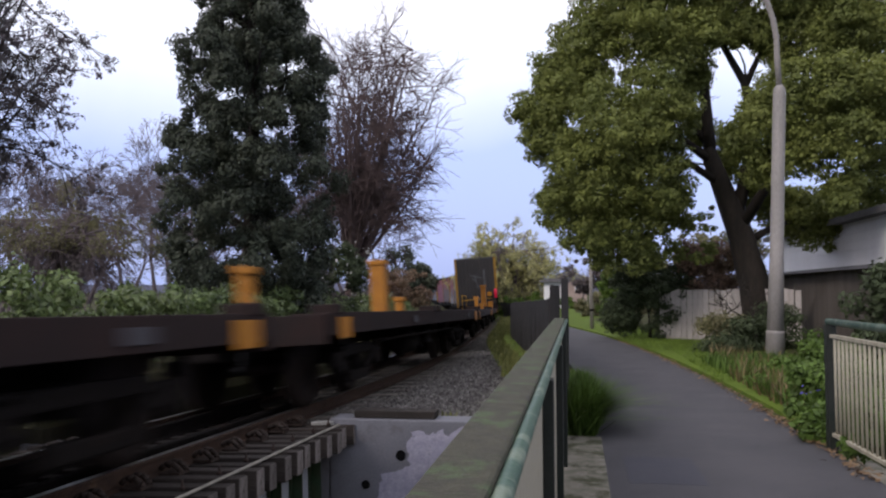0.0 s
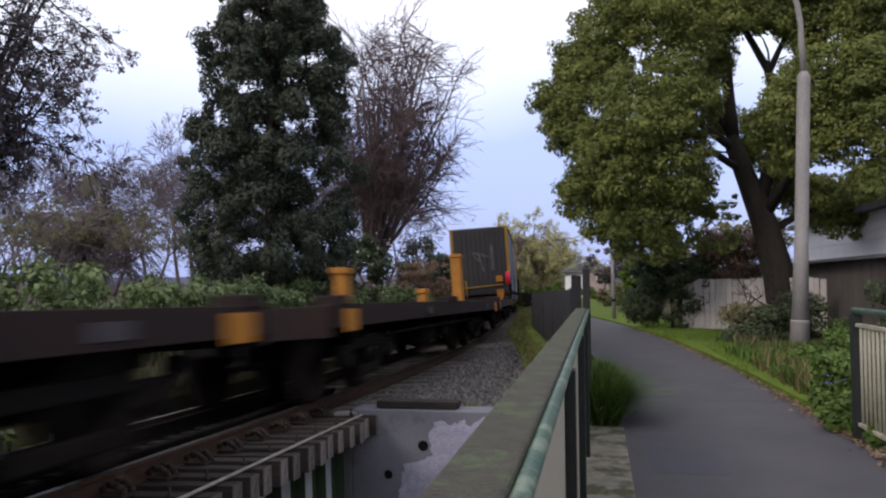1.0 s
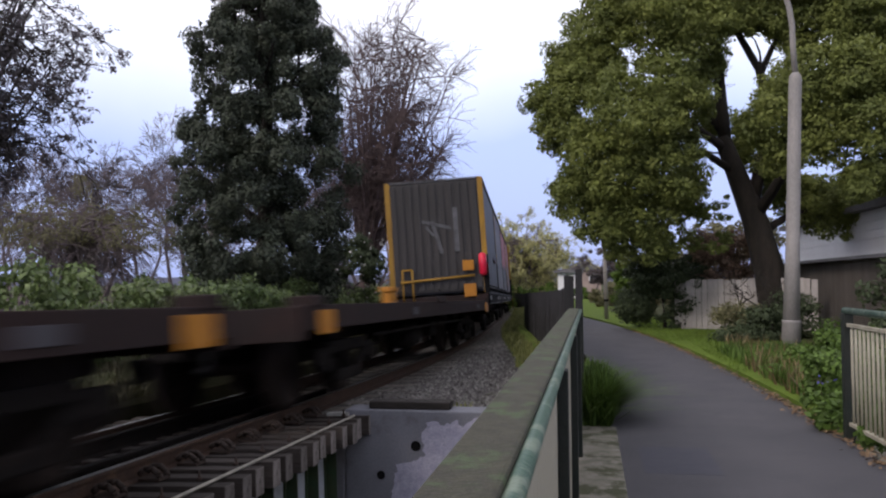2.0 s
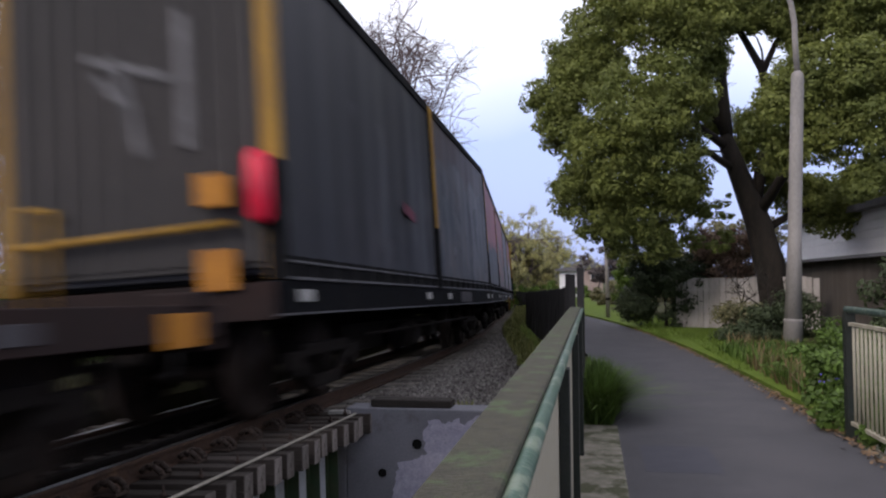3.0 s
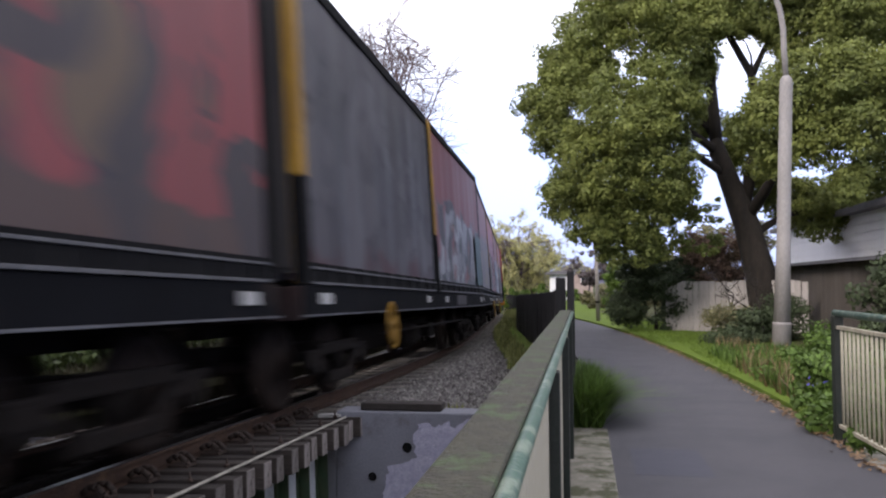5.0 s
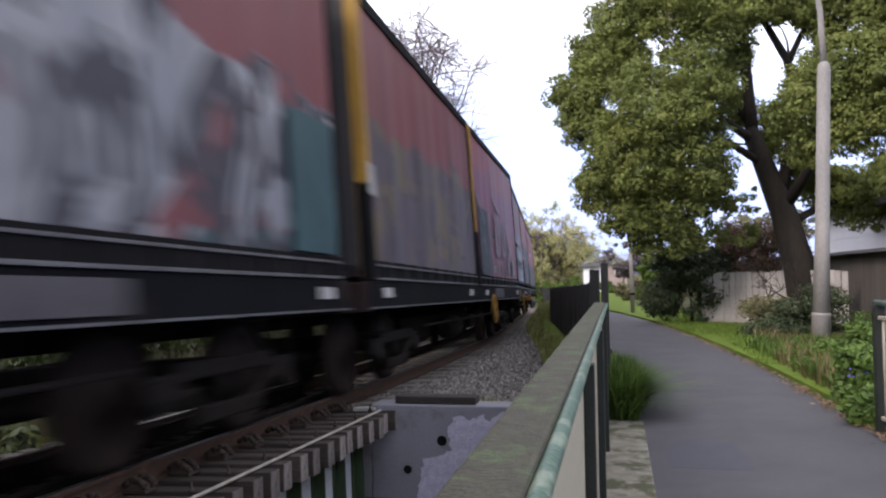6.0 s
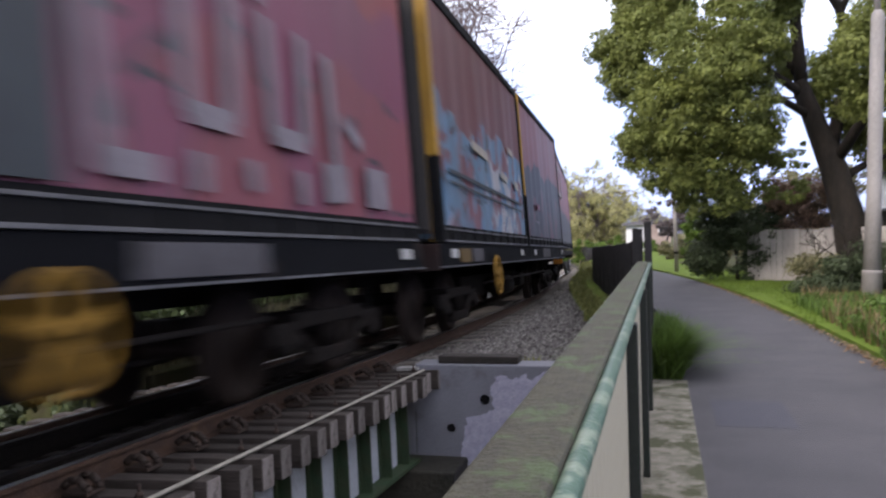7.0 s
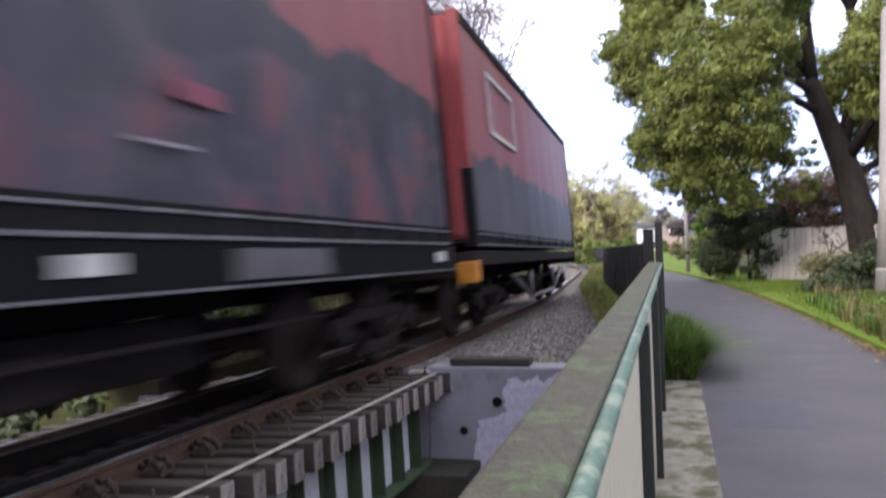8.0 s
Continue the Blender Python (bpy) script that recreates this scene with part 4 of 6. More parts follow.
    for x, y, z, r in lobes:
        # tufts over the skin of each lobe, fewer below
        for _ in range(int(10 + 34 * r * r)):
            d = Vector((rr.gauss(0, 1), rr.gauss(0, 1), rr.gauss(0.3, 1))).normalized()
            q = rr.uniform(0.16, 0.34)
            k = rr.uniform(0.72, 1.0) * (r - 0.08)
            clumps.append((x + d.x * k, y + d.y * k, z + d.z * k, q, q * 0.8))
        clumps += [(x, y, z, r * 0.8, r * 0.74)] * 3
    for _ in range(46):
        q = rr.uniform(0.10, 0.2)
        clumps.append((rr.uniform(-2.9, -1.5), rr.uniform(-0.6, 0.4), rr.uniform(1.9, 3.4), q, q * 0.7))
    v, f = leaf_cloud(rr, clumps, 440000, 0.085, 0.8, 0.5)
    raw("crown", v, f, M["leaf_wattle"], t)
    # dark evergreen behind the hedge
    prof = ((1.2, 2.6), (2.4, 2.8), (3.6, 2.85), (4.8, 2.75), (6.0, 2.75), (7.2, 2.7), (8.3, 2.6), (9.3, 2.35), (10.3, 1.9), (11.2, 1.2))
    tree("evergreen_tree", "dense dark evergreen tree with an uneven outline", (-9.55, 23.0, 0),
         [((0, 0, 0), (0, 0, 1), 9.0, 0.3, 3, dict(spread=0.5, ratio=0.35, sides=6, wob=0.03, segs=6)), ((0.2, 0, 8), (0.05, 0, 1), 4.0, 0.1, 3, dict(spread=0.35, ratio=0.4)),
          ((-0.9, 0, 8), (-0.05, 0, 1), 3.6, 0.08, 3, dict(spread=0.35, ratio=0.4))],
         clump_blobs(R(12), [(0, 0, z, r - 0.1, 0.9) for z, r in prof], 46, 0.22, 0.55, 1.1), 240000, 0.10, "leaf_dark", "bark", 6, flat=0.9, shell=0.25)
    # bare deciduous tree with a full rounded crown of fine twigs
    t = thing("bare_tree", "large leafless tree with fine reddish twigs", "tree", at=pose(-10.45, 36, 0))
    v, f, _ = crown_limbs(R(8), (0, 0, 0), (1.6, 0, 9.0), 4.4, 5.6, 28, 11, 9, 0.16, 0.1, 0.3, 3)
    woody(t, v, f, "bark_red")
    t = thing("bare_tree", "leafless grey tree with a broad fine crown", "tree", at=pose(-17.0, 34, 0))
    v, f, _ = crown_limbs(R(9), (0, 0, 0), (0, 0, 5.0), 3.2, 3.2, 12, 7, 7, 0.13, 0.1, 0.3, 2)
    woody(t, v, f, "bark_grey")
    # weeping tree and bare scrub beyond the hedge
    t = thing("weeping_tree", "weeping tree with thin olive foliage and twisted limbs", "tree", at=pose(-20.0, 29, 0))
    v, f, ends = crown_limbs(R(13), (0, 0, 0), (0.3, 0, 3.6), 4.3, 1.7, 14, 7, 7, 0.17, 0.9, 0.45, 2)
    woody(t, v, f, "bark_grey")
    v, f = leaf_cloud(R(15), [(x, y, z + 0.1, 0.22, 0.2) for x, y, z in ends if z > 2.6], 22000, 0.085, 0.9, 0.2, 0.5)
    raw("crown", v, f, M["leaf_olive"], t)
    for i, (x, y, s) in enumerate(((-14.6, 33, 1.2), (-19.5, 37, 1.25), (-25, 38, 1.2), (-31, 37, 1.1), (-14, 42, 1.2))):
        tree("bare_shrub_tree", "leafless grey-brown tree behind the hedge", (x, y, 0),
             [((0.3 * k, 0, 0), (0.3 * k, 0.1 * k, 1), 2.3 * s, 0.15, 6, dict(spread=0.42, ratio=0.76, sides=4, wob=0.14, minr=0.011, kids=(2, 2), segs=2)) for k in (-1, 0, 1)],
             [], 0, 0, "leaf_dark", "bark_grey", 20 + i)
    for i, (x, y, s) in enumerate(((-22, 46, 1.3), (-28, 47, 1.4), (-35, 46, 1.4), (-17.5, 50, 1.2), (-26, 33, 1.0), (-13, 47, 1.2))):
        tree("bare_thicket_tree", "leafless purplish-grey tree in the thicket", (x, y, 0),
             [((0.3 * k, 0, 0), (0.35 * k, 0.1 * k, 1), 2.3 * s, 0.14, 6, dict(spread=0.45, ratio=0.76, sides=4, wob=0.14, minr=0.013, kids=(2, 2), segs=2)) for k in (-1, 0, 1)],
             [], 0, 0, "leaf_dark", "bark_grey", 70 + i)
    hs = [(-9.5 - 1.7 * k, 26.5 + 1.2 * (k % 4), 1.3 + 0.3 * (k % 3), 1.6, 1.2) for k in range(14)]
    tree("scrub_thicket", "dull brown leafless scrub behind the hedge", (0, 0, 0), [((h[0], h[1], -0.1), (0.1, 0, 1), 1.2, 0.05, 3, dict(spread=0.6, segs=2)) for h in hs[::2]],
         clump_blobs(R(77), hs, 12, 0.25, 0.5), 9000, 0.10, "leaf_scrub", "bark_grey", 78, flat=0.9, shell=0.2, category="scrub")
    # dusky foliage hanging near the bridge
    t = thing("purple_leaf_tree", "sparse dusky-leaved tree with thin dark branches", "tree", at=pose(-12.3, 13.5, 0))
    v, f, ends = crown_limbs(R(31), (-0.6, 0, 0), (0.6, 0, 5.8), 3.0, 2.8, 18, 8, 6, 0.10, 0.25, 0.5, 2)
    woody(t, v, f, "bark")
    v, f = leaf_cloud(R(14), [(x, y, z, 0.15, 0.13) for x, y, z in ends], 42000, 0.072, 0.9, 0.1, 0.3)
    raw("crown", v, f, M["leaf_purple"], t)
    # far trees over the line
    t = thing("willow_tree", "pale yellow-green willow in spring leaf", "tree", at=pose(-6.0, 72, -1.3))
    v, f, ends = crown_limbs(R(33), (0, 0, 0), (0.2, 0, 5.0), 4.6, 4.4, 18, 9, 7, 0.22, 0.5, 0.3, 2)
    woody(t, v, f, "bark_grey")
    v, f = leaf_cloud(R(16), [(x, y, z, 0.3, 0.34) for x, y, z in ends], 56000, 0.15, 0.9, 0.1, 0.4)
    raw("crown", v, f, M["leaf_willow"], t)
    tree("conifer_tree", "rounded dark conifer far behind the hedge", (-14.4, 66, -0.5), [((0, 0, 0), (0, 0, 1), 3.0, 0.3, 3, dict(spread=0.5))],
         clump_blobs(R(16), [(0, 0, 3.2, 2.2, 2.3), (1.5, 0, 2.4, 1.5, 1.6)], 50, 0.4, 0.8), 11000, 0.22, "leaf_dark", "bark", 34)
    tree("brown_shrub", "dull reddish-brown bare shrub", (-11.8, 55, -0.5), [((0, 0, 0), (0, 0, 1), 1.5, 0.15, 5, dict(spread=0.6, segs=2, minr=0.02, kids=(2, 2)))],
         clump_blobs(R(17), [(0, 0, 1.9, 2.0, 1.5)], 40, 0.3, 0.7), 6000, 0.18, "leaf_red", "bark_red", 35)
    cam_bush = tree("camellia_bush", "glossy dark bush dotted with white flowers", (-9.0, 30, 0), [((0, 0, 0), (0, 0, 1), 1.5, 0.1, 3, dict(spread=0.6))],
                    clump_blobs(R(18), [(0, 0, 2.0, 1.2, 1.2)], 40, 0.25, 0.5), 9000, 0.12, "leaf_shrub", "bark", 36, category="bush")
    v, f = leaf_cloud(R(99), [(0, 0, 2.0, 1.5, 1.5)], 140, 0.14, 0.9, 0.9)
    tagged(raw("flowers", v, f, M["petal_white"], cam_bush, "white flowers"), kind="stuff")
    # shrubs beside the lawn
    for nm, lab, at, sh, cnt, sz, lf, sd in (
        ("round_shrub", "dense dark round shrub on the lawn edge", (1.95, 22.9, 0), [(0, 0, 0.9, 0.95, 0.9), (-0.75, 0.2, 0.65, 0.5, 0.55), (0.7, 0.1, 0.95, 0.65, 0.85), (0.3, 0.2, 1.6, 0.75, 0.65), (-0.35, 0, 1.5, 0.6, 0.65)], 30000, 0.08, "leaf_shrub", 41),
        ("bronze_shrub", "bronze-leaved shrub by the pale fence", (3.5, 23.4, 0), [(0, 0, 1.7, 0.75, 0.7), (0.6, 0, 2.2, 0.7, 0.5), (-0.3, 0, 2.2, 0.6, 0.5), (-0.6, 0.2, 1.3, 0.5, 0.6), (0.2, -0.4, 1.5, 0.6, 0.4)], 15000, 0.08, "leaf_red", 42),
        ("low_shrub", "low olive shrub in front of the fence", (3.3, 19.9, 0), [(0, 0, 0.4, 0.5, 0.42), (0.45, 0, 0.35, 0.4, 0.36)], 6500, 0.07, "leaf_olive", 43),
        ("ivy_shrub", "dark ivy mound at the foot of the tree", (3.75, 18.3, 0), [(0, 0, 0.32, 0.6, 0.42), (-0.7, -0.5, 0.12, 0.55, 0.2), (0.5, 0.6, 0.5, 0.6, 0.55)], 11000, 0.07, "leaf_shrub", 44),
        ("fence_shrub", "leafy green shrub against the lean-to", (5.1, 14.6, 0), [(0, 0, 1.1, 0.6, 1.0), (0.4, 0, 0.7, 0.7, 0.8)], 9000, 0.09, "leaf_shrub", 45),
        ("willow_shrub", "bright yellow-green shrub by the path", (1.3, 33, 0), [(0, 0, 1.2, 0.5, 1.1)], 5000, 0.11, "leaf_bright", 46),
        ("far_shrub", "dark garden shrub beyond the path", (2.2, 40, 0), [(0, 0, 0.8, 1.2, 0.8), (1.5, 0, 1.0, 1.1, 1.0), (-1.4, 2, 0.6, 0.8, 0.6)], 8000, 0.14, "leaf_olive", 47),
        ("hedge_shrub", "yellow-green rounded hedge behind the fence", (-3.6, 62, -0.6), [(0, 0, 0.8, 1.8, 1.0), (2.2, -2, 0.7, 1.6, 0.9), (-3, 3, 0.8, 1.6, 1.0)], 9000, 0.17, "leaf_bright", 48)):
        tree(nm, lab, at, [((0, 0, 0), (0, 0, 1), 0.7, 0.06, 3, dict(spread=0.6, segs=2))], clump_blobs(R(sd), sh, 26, 0.18, 0.38), cnt, sz, lf, "bark", sd, flat=0.9, shell=0.25, category="shrub")
    for nm, lab, at, sh, cnt, sz, lf, sd in (
        ("garden_tree", "dull green garden tree behind the shrubs", (4.2, 33, 0), [(0, 0, 2.3, 1.6, 1.2), (1.8, 0, 2.7, 1.3, 1.2), (-1.3, 0, 1.6, 1.0, 1.0)], 14000, 0.13, "leaf_olive", 81),
        ("brown_garden_tree", "leafless brown tree among the far gardens", (0.4, 62, 0), [(0, 0, 2.6, 1.9, 1.5), (2.2, 0, 2.2, 1.6, 1.3)], 8000, 0.16, "leaf_scrub", 82)):
        tree(nm, lab, at, [((0, 0, 0), (0, 0, 1), 1.3, 0.1, 4, dict(spread=0.55, segs=2))], clump_blobs(R(sd), sh, 30, 0.22, 0.5), cnt, sz, lf, "bark_grey", sd, flat=0.9, shell=0.25)
    # laurel hedge along the far side of the line
    hs = []
    rr = R(19)
    for k in range(44):
        y = 8.6 + k * 0.9
        x = track_x(y) - 4.6 + rr.uniform(-0.1, 0.1)
        hs.append((x, y, 0.75 + track_z(y) + rr.uniform(-0.05, 0.12), 0.85, 0.95))
    tree("laurel_hedge", "long glossy green laurel hedge behind the track", (0, 0, 0), [((h[0], h[1], -0.3 + track_z(h[1])), (0.1, 0.1, 1), 0.7, 0.04, 1, dict(spread=0.6, segs=2)) for h in hs[::4]], clump_blobs(R(20), hs, 24, 0.2, 0.36), 100000, 0.11, "leaf_laurel", "bark", 50, flat=0.8, shell=0.3, category="hedge")


plants()


def blades(name, label, spots, count, h, m, seed, cat="grass", width=0.012, kind="stuff", lean=0.45):
    rnd = random.Random(seed)
    vs, fs = [], []
    for _ in range(count):
        x0, x1, y0, y1, z = spots[rnd.randrange(len(spots))]
        x, y = rnd.uniform(x0, x1), rnd.uniform(y0, y1)
        if path_right(y) - 1.7 < x < path_right(y) + 0.05:
            continue
        hh = h * rnd.uniform(0.4, 1.1)
        a = rnd.uniform(0, 6.3)
        l = rnd.gauss(0, lean) * hh
        w = width * rnd.uniform(0.6, 1.4)
        b = len(vs)
        c, s = math.cos(a), math.sin(a)
        for t, ww in ((0, 1), (0.55, 0.8), (1, 0.05)):
            off = l * t * t
            for sg in (-1, 1):
                vs.append((x + c * off - s * w * ww * sg, y + s * off + c * w * ww * sg, z + hh * (t - 0.25 * abs(l) / max(hh, 1e-3) * t * t)))
        fs += [(b, b + 1, b + 3, b + 2), (b + 2, b + 3, b + 5, b + 4)]
    return tagged(raw(name, vs, fs, M[m]), label, cat, kind=kind)


def leafy_weeds(name, label, spots, count, size, m, seed, cat="weeds"):
    rnd = random.Random(seed)
    blobs = []
    for x, y, z, r, h in spots:
        for _ in range(8):
            blobs.append((x + rnd.uniform(-r, r), y + rnd.uniform(-r, r), z + rnd.uniform(0, h), r * 0.5, h * 0.5))
    v, f = leaf_cloud(rnd, blobs, count, size, 0.5, 0.2)
    return tagged(raw(name, v, f, M[m]), label, cat, kind="stuff")


leafy_weeds("broadleaf_weeds", "broad-leaved green weeds along the path edge", [(2.12, 6.9, 0.02, 0.14, 0.14), (2.12, 7.6, 0.05, 0.2, 0.2), (2.2, 8.3, 0.05, 0.22, 0.16), (2.45, 7.9, 0.1, 0.3, 0.3)], 2200, 0.07, "blade", 61)
leafy_weeds("tall_weeds", "tall dark green weeds between the railing and the lamp", [(2.5, 9.0, 0.1, 0.3, 0.35), (2.9, 9.8, 0.1, 0.4, 0.4), (2.6, 11.0, 0.05, 0.35, 0.25), (3.3, 11.2, 0.1, 0.5, 0.4), (3.0, 12.6, 0.05, 0.4, 0.3), (3.7, 13.2, 0.1, 0.5, 0.4), (4.2, 14.6, 0.1, 0.5, 0.4)], 9000, 0.07, "blade", 65)
leafy_weeds("blue_flowers", "small blue flowers among the weeds", [(2.2, 8.4, 0.3, 0.1, 0.08)], 6, 0.045, "petal_blue", 62, "flowers")
leafy_weeds("bank_ivy", "dark ivy over the far creek bank", [(-4.9 - 0.45 * k, 6.95 - 0.12 * (k % 3), -1.7 + 0.42 * (k % 4), 0.5, 0.5) for k in range(18)], 24000, 0.11, "leaf_shrub", 63, "ivy")


def leaf_litter():
    rnd = random.Random(64)
    vs, fs = [], []
    for _ in range(900):
        y = rnd.uniform(6.0, 22.0) if rnd.random() < 0.7 else rnd.uniform(6, 10)
        x = path_right(y) + rnd.gauss(-0.02, 0.05)
        s, a = rnd.uniform(0.015, 0.035), rnd.uniform(0, 6.3)
        b = len(vs)
        for u, v in ((-1, 0), (0, -0.5), (1, 0), (0, 0.5)):
            vs.append((x + s * (u * math.cos(a) - v * math.sin(a)), y + s * (u * math.sin(a) + v * math.cos(a)), 0.012 + rnd.uniform(0, 0.02)))
        fs.append((b, b + 1, b + 2, b + 3))
    tagged(raw("leaf_litter", vs, fs, M["litter"]), "dry brown leaf litter along the path edge", "leaf litter", kind="stuff")


leaf_litter()
blades("grass_tuft", "dense arching green grass tuft at the handrail end", [(-0.1, 0.16, 7.55, 8.5, 0.0), (-0.08, 0.1, 7.6, 9.4, 0.0), (-0.05, 0.12, 7.7, 8.3, 0.05)], 6500, 0.5, "blade", 1, "grass tuft", 0.008, "", 0.85)
blades("verge_grass", "long weedy grass round the lamp", [(2.2, 4.6, 9.5, 15.5, 0.0), (2.25, 3.2, 7.4, 11, 0.0), (2.3, 3.6, 12, 15.4, 0)], 9000, 0.27, "blade", 2, width=0.012)
blades("dry_grass", "dry brownish grass among the weeds", [(2.4, 3.4, 13, 16.5, 0.0), (2.2, 2.7, 9, 13, 0)], 650, 0.34, "blade_dry", 3, width=0.012)
blades("lawn_blades", "short mown lawn grass", [(2.0, 5.5, 12, 22, 0.03), (1.2, 4.5, 18, 28, 0.03)], 26000, 0.045, "blade_lawn", 4, width=0.008)
blades("far_verge_grass", "rough grass along the far rail", [(-8, -5.6, ABUT_Y + 0.1, 24, -0.06), (-6.6, -5.4, 7.5, 16, -0.06)], 14000, 0.28, "blade_shaded", 5, width=0.014)
blades("fence_grass", "yellow-green grass along the foot of the black fence", [(fence_x(14 + k) - 0.7, fence_x(14 + k) - 0.02, 13.6 + k, 14.6 + k, -0.12 - 0.004 * k) for k in range(32)] + [(fence_x(9 + k) - 0.35, fence_x(9 + k) - 0.05, 8.6 + k, 9.6 + k, -0.2) for k in range(6)], 9000, 0.2, "blade_bright", 6, width=0.012)
blades("ballast_weeds", "small yellowish weed on the ballast beside the abutment", [(-1.62, -1.3, 8.4, 8.75, -0.12)], 260, 0.16, "blade_bright", 16, "weeds", 0.01)

# ---------------------------------------------------------------- houses and garden fences
def paling_fence(name, label, x0, y0, x1, y1, h, m, step=0.15):
    t = thing(name, label, "fence")
    n = int(math.hypot(x1 - x0, y1 - y0) / step)
    ang = math.degrees(math.atan2(y1 - y0, x1 - x0))
    me = None
    for k in range(n):
        f = (k + 0.5) / n
        if me is None:
            o = part("paling", obox(-step / 2 + 0.004, step / 2 - 0.004, -0.012, 0.012, 0, h, 0.003), M[m], t)
            me = o.data
        else:
            o = part("paling", me, None, t)
        o.matrix_world = pose(x0 + (x1 - x0) * f, y0 + (y1 - y0) * f, random.uniform(-0.03, 0.02), 0, random.uniform(-0.6, 0.6), ang)
    for z in (0.3, h - 0.3):
        b = bmesh.new()
        rod(b, (x0, y0 + 0.05, z), (x1, y1 + 0.05, z), 0.035, n=4)
        part("rail", b, M[m], t)


paling_fence("pale_fence", "weathered pale grey timber paling fence", 2.2, 22.7, 5.3, 20.7, 1.34, "fence_pale")


def house(name, label, x0, x1, y0, y1, wall_h, roof_h, z=0.0, windows=(), coat="white_wall"):
    t = thing(name, label, "house", at=pose(0, 0, z))
    wall = part("wall", obox(x0 + 0.02, x1 - 0.02, y0 + 0.02, y1 - 0.02, 0, wall_h), M[coat], t, "painted outer wall")
    n = int(wall_h / 0.2)
    me = None
    for k in range(n if y1 - y0 > 8 else 0):
        o = part("weatherboard", me or obox(x0 - 0.005, x0 + 0.03, y0, y1, 0, wall_h / n - 0.014), M[coat], wall)
        me = o.data
        o.location = (0, 0, k * wall_h / n)
    b = bmesh.new()
    e = 0.3
    xm = (x0 + x1) / 2
    v = [b.verts.new(p) for p in ((x0 - e, y0 - e, wall_h), (x1 + e, y0 - e, wall_h), (x1 + e, y1 + e, wall_h), (x0 - e, y1 + e, wall_h), (xm, y0 - e, wall_h + roof_h), (xm, y1 + e, wall_h + roof_h),
                                  (x0 - e, y0 - e, wall_h - 0.15), (x1 + e, y0 - e, wall_h - 0.15), (x1 + e, y1 + e, wall_h - 0.15), (x0 - e, y1 + e, wall_h - 0.15))]
    for q in ((0, 4, 5, 3), (1, 2, 5, 4), (0, 1, 4), (2, 3, 5), (0, 6, 7, 1), (1, 7, 8, 2), (2, 8, 9, 3), (3, 9, 6, 0), (6, 9, 8, 7)):
        b.faces.new([v[i] for i in q])
    part("roof", b, M["roof"], t, "grey roof")
    for wx, wz, ww, wh, face in windows:
        w = part("window", obox(0, ww, -0.05, 0.03, 0, wh, 0.01), M["white_wall"], t)
        part("pane", obox(0.06, ww - 0.06, -0.06, 0.02, 0.06, wh - 0.06), M["glass"], w)
        if face == "y":
            w.location = (wx, y0, wz)
        else:
            w.matrix_basis = pose(x0, wx, wz, 0, 0, -90)
    return t


house("white_house", "white weatherboard house with a grey roof", 6.6, 14, 16, 29, 3.1, 0.8, 0.0)
lt = thing("lean_to", "brown-walled lean-to with a grey sloping roof", "lean-to")
b = bmesh.new()
v = [b.verts.new(p) for p in ((5.45, 13, 1.80), (5.45, 29, 1.80), (6.57, 29, 1.88), (6.57, 13, 1.88), (5.45, 13, 1.73), (5.45, 29, 1.73), (6.57, 29, 1.81), (6.57, 13, 1.81))]
for q in ((0, 1, 2, 3), (7, 6, 5, 4), (0, 4, 5, 1), (1, 5, 6, 2), (2, 6, 7, 3), (3, 7, 4, 0)):
    b.faces.new([v[i] for i in q])
part("roof", b, M["roof"], lt)
part("wall", obox(5.7, 6.25, 13.2, 28.8, 0, 1.78), M["fence_brown"], lt)
house("pale_cottage", "small pale house beyond the gardens", -2.4, -0.9, 60, 66, 2.1, 0.12, 0.0)
house("garden_house", "white house end among shrubs", 1.75, 2.9, 50, 56, 1.85, 0.15, 0.0, ((2.0, 0.9, 0.6, 0.6, "y"),))
house("brick_house", "distant pinkish-brown house with a low roof", -2.6, 1.0, 84, 92, 2.6, 0.9, 0.0, ((-1.9, 1.2, 0.9, 0.9, "y"), (-0.2, 1.2, 0.9, 0.9, "y")), "house_tan")

# ---------------------------------------------------------------- the train
SPEED = 13.2
WHEELSETS = []
HALF = 1.24


